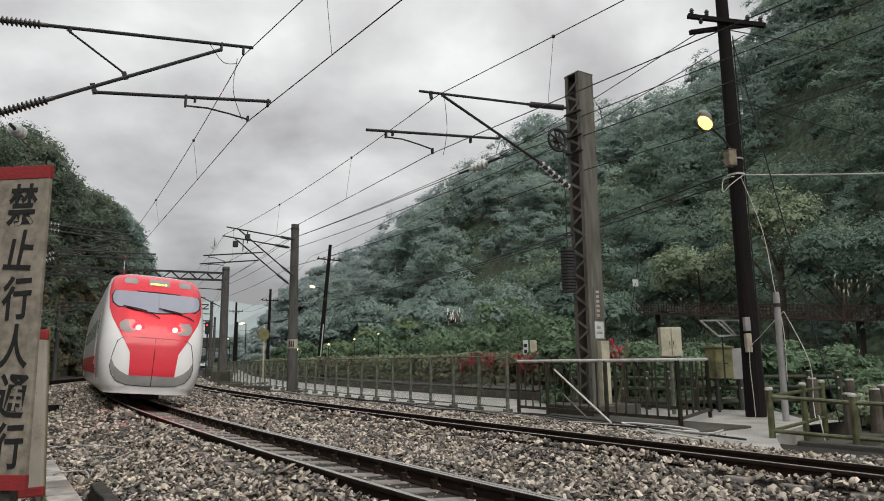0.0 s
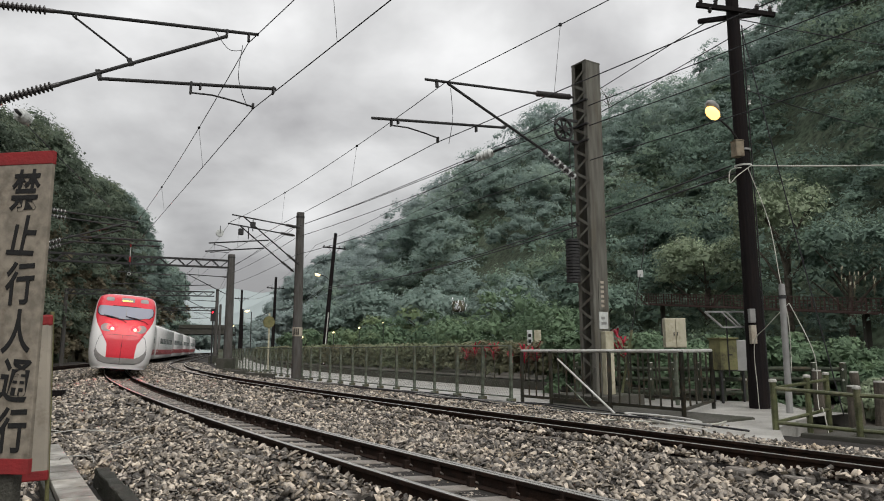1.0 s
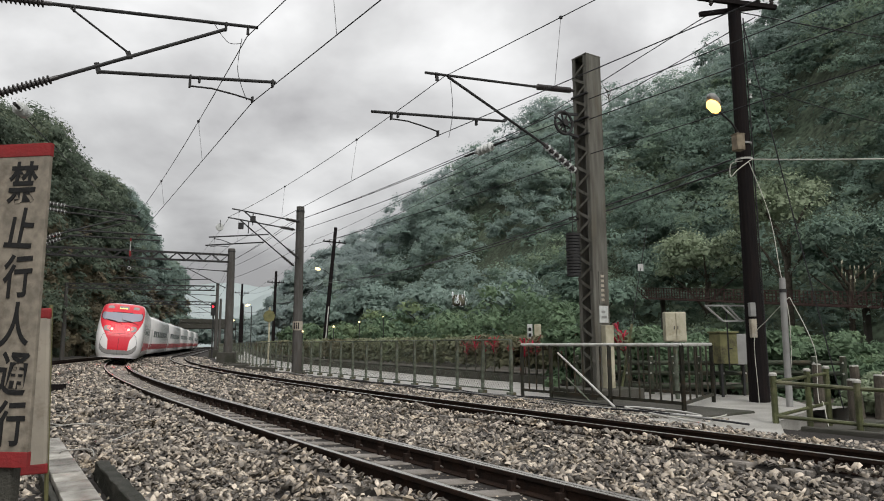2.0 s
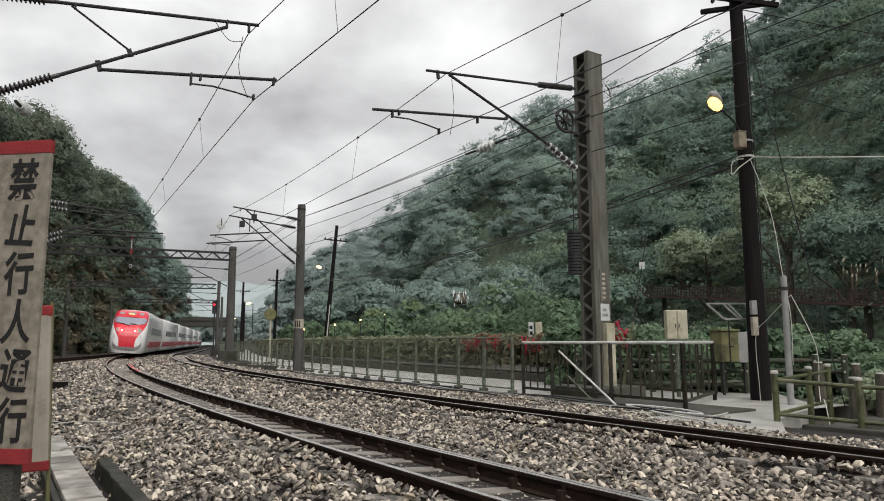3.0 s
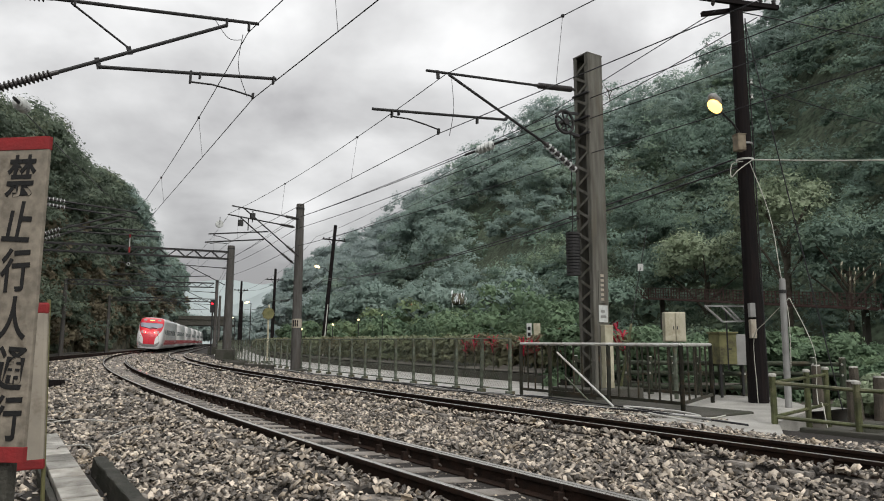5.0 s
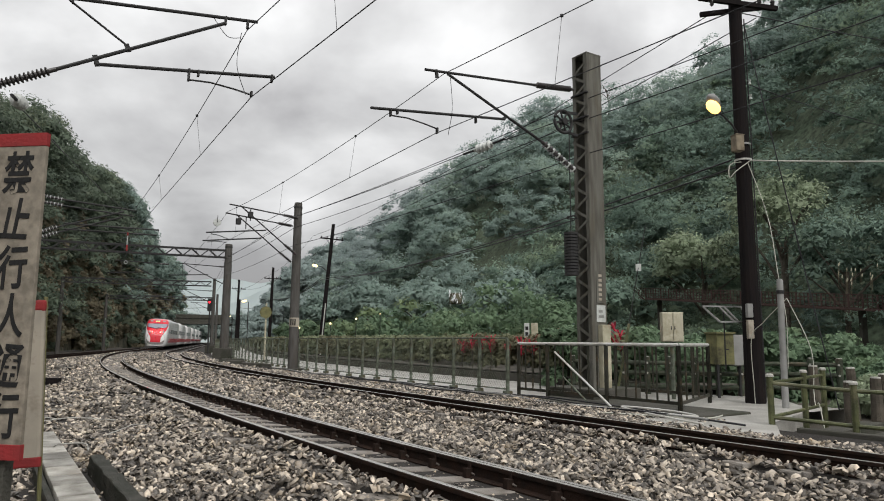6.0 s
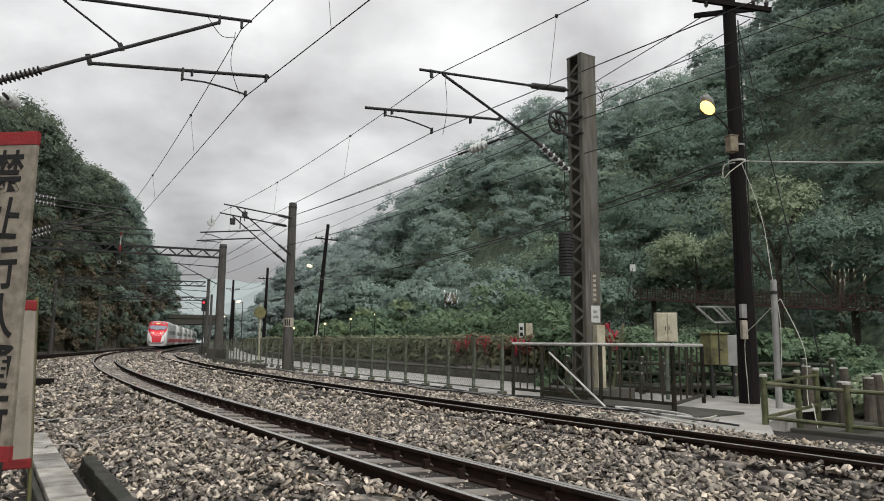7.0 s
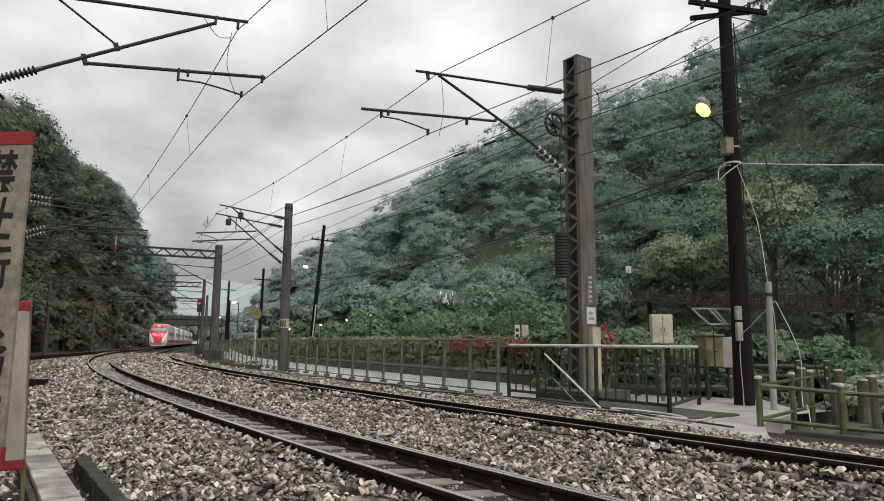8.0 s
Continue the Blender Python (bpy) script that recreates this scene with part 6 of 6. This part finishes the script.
def build_ditch():
    ob = base("drain_ditch", Matrix.Identity(4), "concrete drain channel with pale slab covers beside the ballast", "drain", kind="structure")
    a, b = Vector((-2.43, 5.47, 0)), Vector((-5.15, 9.65, 0))
    d = (b - a).normalized()
    n = Vector((d.y, -d.x, 0))
    L = (b - a).length
    def bar(off0, off1, z0, z1, s0, s1, name, mat, bev=0.015):
        bm = bmesh.new()
        box_bm(off0, off1, s0, s1, z0, z1, bev, bm)
        if name == "wall":
            bmesh.ops.subdivide_edges(bm, edges=[e for e in bm.edges if e.calc_length() > 0.3], cuts=40, use_grid_fill=True)
            for v in bm.verts:
                w = noise.noise_vector(v.co * 5.0) * 0.014 + noise.noise_vector(v.co * 19.0) * 0.006
                v.co += Vector((w.x, 0, w.z))
        m = Matrix.Translation(a) @ pose(0, 0, 0, 0, 0, math.degrees(math.atan2(-d.x, d.y)))
        bmesh.ops.transform(bm, matrix=m, verts=bm.verts)
        return part(name, bm, mat, ob)
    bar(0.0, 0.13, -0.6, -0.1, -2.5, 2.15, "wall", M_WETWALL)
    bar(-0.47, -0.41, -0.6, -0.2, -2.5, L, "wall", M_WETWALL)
    s = -2.5
    while s < L - 0.2:
        bar(-0.4, -0.12, -0.23, -0.16, s + 0.012, s + 0.488, "slab", M_SLAB, 0.012)
        s += 0.5


build_ditch()
tagged(part("timber_baulk", slab((-12.3, 19.9, -0.13), (-10.95, 20.1, -0.13), 0.2, 0.3), M_POLE), "dark timber baulk lying on the ballast", "timber")
for k, (s, o) in enumerate(((36, -6.2), (41, -5.9), (44.5, -6.4))):
    p = line(s, o, -0.12)
    bm = bmesh.new()
    box_bm(-0.7, 0.7, -0.2, 0.2, -0.15, 0.12, 0.03, bm)
    bmesh.ops.transform(bm, matrix=Matrix.Translation(p) @ pose(0, 0, 0, 0, 3, 20 * k), verts=bm.verts)
    tagged(part("cable_trough_lid", bm, M_CONC_OLD), "dark concrete trough lid lying beside the track", "lid", "lids beside the track")
rt = random.Random(9)
for k in range(5):
    p = line(rt.uniform(11, 17), rt.uniform(1.6, 3.6), -0.1)
    a = rt.uniform(0, 3)
    d = Vector((math.cos(a), math.sin(a), 0)) * rt.uniform(0.25, 0.6)
    hose("dry_twig", [p - d, p - d * 0.3 + Vector((0.05, 0.08, 0.05)), p + d * 0.4 + Vector((-0.05, 0, 0.04)), p + d], 0.007, M_LOGEND, "pale dry twig on the ballast")["category"] = "twig"


# ---- further wires ----
wire("tension_wire", [(2.9, 15.45, 6.3), (1.45, 16.8, 6.14)], 0.011, "tensioned wire from the wheel to an insulator", 0.02)
wire("tension_wire", [(0.85, 17.4, 6.07), line(S_C, -6.4, 6.5), line(S_D, -6.4, 6.6)], 0.011, "tensioned wire running on from the insulator", 0.06)
ob = base("strain_insulator", Matrix.Translation((1.15, 17.1, 6.1)), "pale ribbed strain insulator in the overhead wire", "insulator")
part("porcelain", insulator((0.22, -0.22, 0.03), (-0.22, 0.22, -0.03), 0.05, 0.12, 4), M_PORCW, ob, smooth=False)
part("fitting", tube([(0.5, -0.48, 0.08), (0.22, -0.22, 0.03)], 0.03, 6), M_STEEL, ob)
part("fitting", tube([(-0.22, 0.22, -0.03), (-0.5, 0.5, -0.06)], 0.03, 6), M_STEEL, ob)
for z0, z1, o in ((6.9, 6.65, -6.75), (6.4, 6.15, -6.75), (5.55, 5.35, -6.75)):
    wire("feeder_wire", [line(S_B - 30, -8.6, z0 + 0.9), Vector((3.6, 15.6, z0)), line(S_C, o, z1), line(S_D, o, z1 + 0.3), line(S_E, o, z1 + 0.2)], 0.011, "dark feeder wire along the masts", 0.12)
for dx, z in ((-0.8, 8.75), (0.8, 8.6)):
    wire("line_wire", [(6.86 + dx * 0.6, 14.9, z), (-9.4 + dx, 55, 9.6), (-18.4 + dx, 75, 8.0), (-27 + dx, 92, 8.0)], 0.012, "dark line wire from pole to pole", 0.5)
for dx, z in ((-0.1, 5.2), (0.05, 5.05)):
    wire("telephone_cable", [(6.7 + dx, 14.9, z), (-9.45, 55, 6.1 + dx), (-18.4, 75, 5.6), (-27, 92, 5.6)], 0.02, "sagging telephone cable from pole to pole", 0.6)
wire("service_cable", [(6.97, 14.8, 5.17), (14.5, 11.5, 4.6)], 0.016, "pale service cable running off from the pole", 0.12, M_PALEWIRE)
wire("service_cable", [(6.95, 14.85, 7.0), (26, 30, 10.5)], 0.012, "thin dark cable from the pole over the valley", 0.5)
wire("service_cable", [(6.95, 14.85, 8.7), (30, 26, 12.5)], 0.012, "thin dark cable from the pole over the valley", 0.5)
wire("guy_wire", [(7.0, 14.8, 8.4), (7.9, 13.6, -0.2)], 0.012, "thin guy wire stayed from the pole to the ground", 0.0)
hose("hanging_cable", [(6.88, 14.72, 5.1), (7.05, 14.3, 3.8), (7.0, 13.9, 2.5), (7.0, 13.68, 1.6), (6.98, 13.68, 0.6)], 0.008, M_PALEWIRE, "pale cable hanging from the pole to the conduit")
hose("hanging_cable", [(7.02, 13.66, 2.0), (6.75, 14.1, 1.55), (6.7, 14.6, 1.2), (6.74, 14.68, 0.2), (6.74, 14.66, -0.2)], 0.008, M_PALEWIRE, "pale cable looping between conduit and pole")
hose("hanging_cable", [(7.05, 13.7, 2.0), (7.25, 13.3, 1.0), (7.2, 13.2, 0.2), (7.0, 12.8, -0.05), (6.4, 11.6, 0.1), (6.3, 11.3, -0.3)], 0.008, M_PALEWIRE, "pale slack cable drooping to the ground")
hose("hanging_cable", [(6.95, 14.7, 5.15), (6.6, 14.65, 4.9), (6.45, 14.7, 4.75), (6.5, 14.75, 5.05), (6.75, 14.75, 5.12)], 0.011, M_PALEWIRE, "pale cable loop hanging at the pole")
wire("anchor_wire", [(-6.15, 9.45, 4.5), (-12.25, 26.0, 6.1)], 0.009, "tensioned wire running down to the near mast", 0.05)
ob = base("strain_insulator", Matrix.Translation((-6.12, 9.55, 4.5)), "pale ribbed strain insulator beside the near mast", "insulator")
part("porcelain", insulator((0.06, -0.16, -0.02), (-0.08, 0.22, 0.03), 0.05, 0.1, 3), M_PORCW, ob)
part("fitting", tube([(0.16, -0.42, -0.05), (0.06, -0.16, -0.02)], 0.025, 6), M_STEEL, ob)
hose("jumper_wire", [line(S_A, 0.7, 6.55), line(S_A + 0.05, 0.45, 6.3), line(S_A + 0.1, 0.2, 6.35)], 0.006, M_WIRE, "short slack jumper at the arm")
hose("jumper_wire", [line(S_A, 0.22, 6.4), line(S_A, 0.27, 5.8), line(S_A, 0.1, 5.3)], 0.006, M_WIRE, "slack jumper between messenger and contact wire")
hose("jumper_wire", [line(S_B, -4.15, 6.55), line(S_B, -4.2, 5.9), line(S_B, -4.1, 5.32)], 0.006, M_WIRE, "slack jumper between messenger and contact wire")


# ---- trees and shrubs nearer by ----
tree("pale_tree", 23.8, 46.8, -2.0, 17.0, 3.6, M_LEAF_PALE, "tall light green tree beyond the footbridge", 41, 0.4, 150, 0.15, 18)
tree("pale_tree", 20.2, 52.5, -2.0, 13.5, 3.8, M_LEAF_PALE, "pale green spreading tree below the hillside", 31, 0.6, 208, 0.14)
tree("ridge_tree", 45, 108, 45, 8.0, 2.4, M_LEAF_HAZE_MID, "thin sparse tree standing above the ridge", 51, 0.5, 14, 0.14, 9)
tree("ridge_tree", 33, 127, 45, 8.0, 2.2, M_LEAF_HAZE_MID, "nearly bare tree standing above the ridge", 52, -0.4, 8, 0.14, 8)
tree("dark_tree", 10.0, 46, -2.5, 9.0, 3.3, M_LEAF, "dark green tree at the foot of the hillside", 32, -0.4, 208, 0.16)
tree("dark_tree", 26.0, 43.5, -2.0, 12.5, 4.0, M_LEAF, "dark green tree beyond the footbridge", 33, 0.5, 208, 0.14)
# farther trees get leaves with the haze already in their colour
tree("dark_tree", 5.0, 52, -2.0, 8.5, 3.4, M_LEAF_HAZE_MID, "green tree behind the hedge, its leaf colour lightened for haze", 34, 0.2, 208, 0.17)
tree("dark_tree", -1.0, 57, -1.5, 8.0, 3.4, M_LEAF_HAZE_MID, "green tree behind the hedge, its leaf colour lightened for haze", 35, 0.2, 192, 0.19)
tree("dark_tree", -6.0, 66, -1.5, 8.0, 3.6, M_LEAF_HAZE_MID, "green tree behind the hedge, its leaf colour lightened for haze", 36, -0.2, 192, 0.20)
tree("dark_tree", -12.0, 78, -1.0, 7.5, 3.8, M_LEAF_HAZE_MID, "green tree behind the hedge, its leaf colour lightened for haze", 37, -0.2, 176, 0.22)
tree("dark_tree", 27.0, 33, -2.0, 11.5, 3.6, M_LEAF, "dark green tree beyond the footbridge", 38, 0.2, 208, 0.14)
tree("dark_tree", -22.0, 100, -0.5, 7.0, 3.4, M_LEAF_HAZE_FAR, "small green tree far along the line", 39, 0.0, 160, 0.26)
tree("dark_tree", -17.5, 88, -0.5, 7.0, 3.4, M_LEAF_HAZE_FAR, "small green tree far along the line", 40, 0.0, 100, 0.28)


def shrubs():
    rng = np.random.default_rng(17)
    C, Rr, S = [], [], []
    for i in range(420):
        x, y = rng.uniform(3.5, 34), rng.uniform(18.5, 44)
        if y < 18.2 + max(0.0, 9.5 - x) * 0.3 or x > y * 0.8 + 2:
            continue
        if x < 10 and y > 30 and x < y * 0.2:
            continue
        r = rng.uniform(0.5, 1.1)
        base_z = -1.4 - 0.045 * (y - 18)
        h = rng.uniform(0.2, 1.9)
        c, rr = lobes(rng, (x, y, base_z + h), r * 1.25, 5)
        C.append(c), Rr.append(rr), S.append(np.full(5, 0.05 + 0.0018 * y))
    for i in range(150):
        x, y = rng.uniform(3.6, 13), rng.uniform(18.3, 23)
        if y < 18.4 + max(0.0, 6.5 - x) * 0.4 or x > y * 0.62:
            continue
        c, rr = lobes(rng, (x, y, rng.uniform(-0.8, 1.15)), rng.uniform(0.5, 0.9), 5)
        C.append(c), Rr.append(rr), S.append(np.full(5, 0.075))
    P, Q, W = leaf_cloud(rng, np.concatenate(C), np.concatenate(Rr), 54, np.concatenate(S))
    tagged(quick_mesh("valley_shrubs", P, Q, M_SHRUB, True, W), "dense green shrubs and ferns in the valley", "shrubs", kind="stuff")
    C, Rr, S = [], [], []
    for i in range(60):
        a = rng.random()
        x, y = 8.8 + 6 * a + rng.uniform(-0.6, 1.2), 14.5 - 3.5 * a + rng.uniform(-1, 2.5)
        r = rng.uniform(0.3, 0.6)
        c, rr = lobes(rng, (x, y, -0.35 + rng.uniform(0, 0.5)), r * 1.2, 4)
        C.append(c), Rr.append(rr), S.append(np.full(4, 0.07))
    P, Q, W = leaf_cloud(rng, np.concatenate(C), np.concatenate(Rr), 90, np.concatenate(S))
    tagged(quick_mesh("bank_shrubs", P, Q, M_LEAF_PALE, True, W), "light green shrubs beside the steps", "shrubs", kind="stuff")


shrubs()


def far_trees():
    """Woods closing the valley behind the overpass."""
    rng = np.random.default_rng(23)
    C, Rr, S = [], [], []
    for i in range(150):
        p = line(rng.uniform(222, 330), rng.uniform(-26, 14), 0)
        r = rng.uniform(2.0, 4.0)
        c, rr = lobes(rng, (p.x, p.y, rng.uniform(1, 5.5) + max(0, (p.y - 215) * 0.06)), r * 1.3, 5)
        C.append(c), Rr.append(rr), S.append(np.full(5, 0.5))
    for i in range(34):
        p = line(rng.uniform(150, 196), rng.uniform(-24, -10.5), 0)
        c, rr = lobes(rng, (p.x, p.y, rng.uniform(0.5, 6.0)), rng.uniform(2.0, 3.2), 6)
        C.append(c), Rr.append(rr), S.append(np.full(6, 0.3))
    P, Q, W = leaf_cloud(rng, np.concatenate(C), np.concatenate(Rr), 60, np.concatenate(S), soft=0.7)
    tagged(quick_mesh("far_woods", P, Q, M_LEAF_HAZE_FAR, True, W), "hazy woods closing the valley behind the overpass", "forest", kind="stuff")


far_trees()


def small_waterfall():
    """Thin white falls in a dark cleft of the hillside, in rigid strands."""
    ob = base("waterfall", pose(1.42, 53.5, 4.35), "thin white waterfall in a cleft of the wooded slope", "waterfall")
    part("wet_rock", box_bm(-0.5, 0.5, 0.35, 1.2, -0.3, 0.6, 0.2), M_ROCK, ob, "dark wet rock")
    rw = random.Random(6)
    for k in range(30):
        x, top = rw.gauss(0.0, 0.3), rw.gauss(0.35, 0.26)
        low = top - rw.uniform(0.08, 0.38)
        part("strand", tube([(x, 0.32, top), (x + rw.uniform(-0.06, 0.06), 0.05, (top + low) / 2), (x + rw.uniform(-0.1, 0.1), -0.2, low)], rw.uniform(0.012, 0.03), 6, True, 0.5), M_FALL, ob)


small_waterfall()


def guy_stay():
    ob = base("guy_stay", Matrix.Identity(4), "slanting guy stay with a yellow guard and a white tag", "guy wire")
    a, b = Vector((4.3, 16.6, -0.2)), Vector((5.1, 17.2, 3.0))
    part("strand", tube([a, b, b + (b - a) * 0.35], 0.01, 6), M_STEEL, ob)
    part("guard", tube([a, a.lerp(b, 0.55)], 0.035, 8), M_PIPE, ob, "yellowed guard tube")
    t = part("tag", box_bm(-0.07, 0.07, -0.01, 0.01, -0.09, 0.09, 0.004), M_PORCW, ob, "small white tag")
    t.location = b


guy_stay()


def plume_grass():
    """Pale flower plumes of tall grass above the footbridge."""
    rp = random.Random(12)
    ob = base("plume_grass", pose(24.2, 40.0, 4.0), "clump of tall grass with pale feathery plumes", "grass")
    for k in range(18):
        x, y = rp.uniform(-0.3, 1.7), rp.uniform(-0.6, 0.6)
        z = rp.uniform(0.6, 1.8)
        part("stalk", tube([(x, y, z - 0.7), (x + 0.05, y, z)], 0.01, 5), M_DRY, ob)
        part("plume", lathe([(0, 0.01), (0.05, 0.03), (0.14, 0.028), (0.24, 0.005)], 6, ((x + 0.05, y, z), (0.15, 0, 1))), M_BOX, ob)


plume_grass()


def foot_thicket():
    """Shrubs filling the foot of the hillside behind the hedge."""
    rng = np.random.default_rng(29)
    C, Rr, S = [], [], []
    for i in range(260):
        sp = 20 + 100 * rng.random() ** 1.2
        p = line(sp, -16 - 16 * rng.random(), 0)
        if p.x > p.y * 0.19:
            continue
        r = 0.8 + 1.2 * rng.random()
        c, rr = lobes(rng, (p.x, p.y, 0.1 + 2.6 * rng.random()), r * 1.3, 5)
        C.append(c), Rr.append(rr), S.append(np.full(5, 0.05 + 0.0013 * math.hypot(p.x, p.y)))
    P, Q, W = leaf_cloud(rng, np.concatenate(C), np.concatenate(Rr), 70, np.concatenate(S))
    tagged(quick_mesh("foot_thicket", P, Q, M_SHRUB, True, W), "green thicket behind the hedge", "shrubs", kind="stuff")


foot_thicket()


motions()
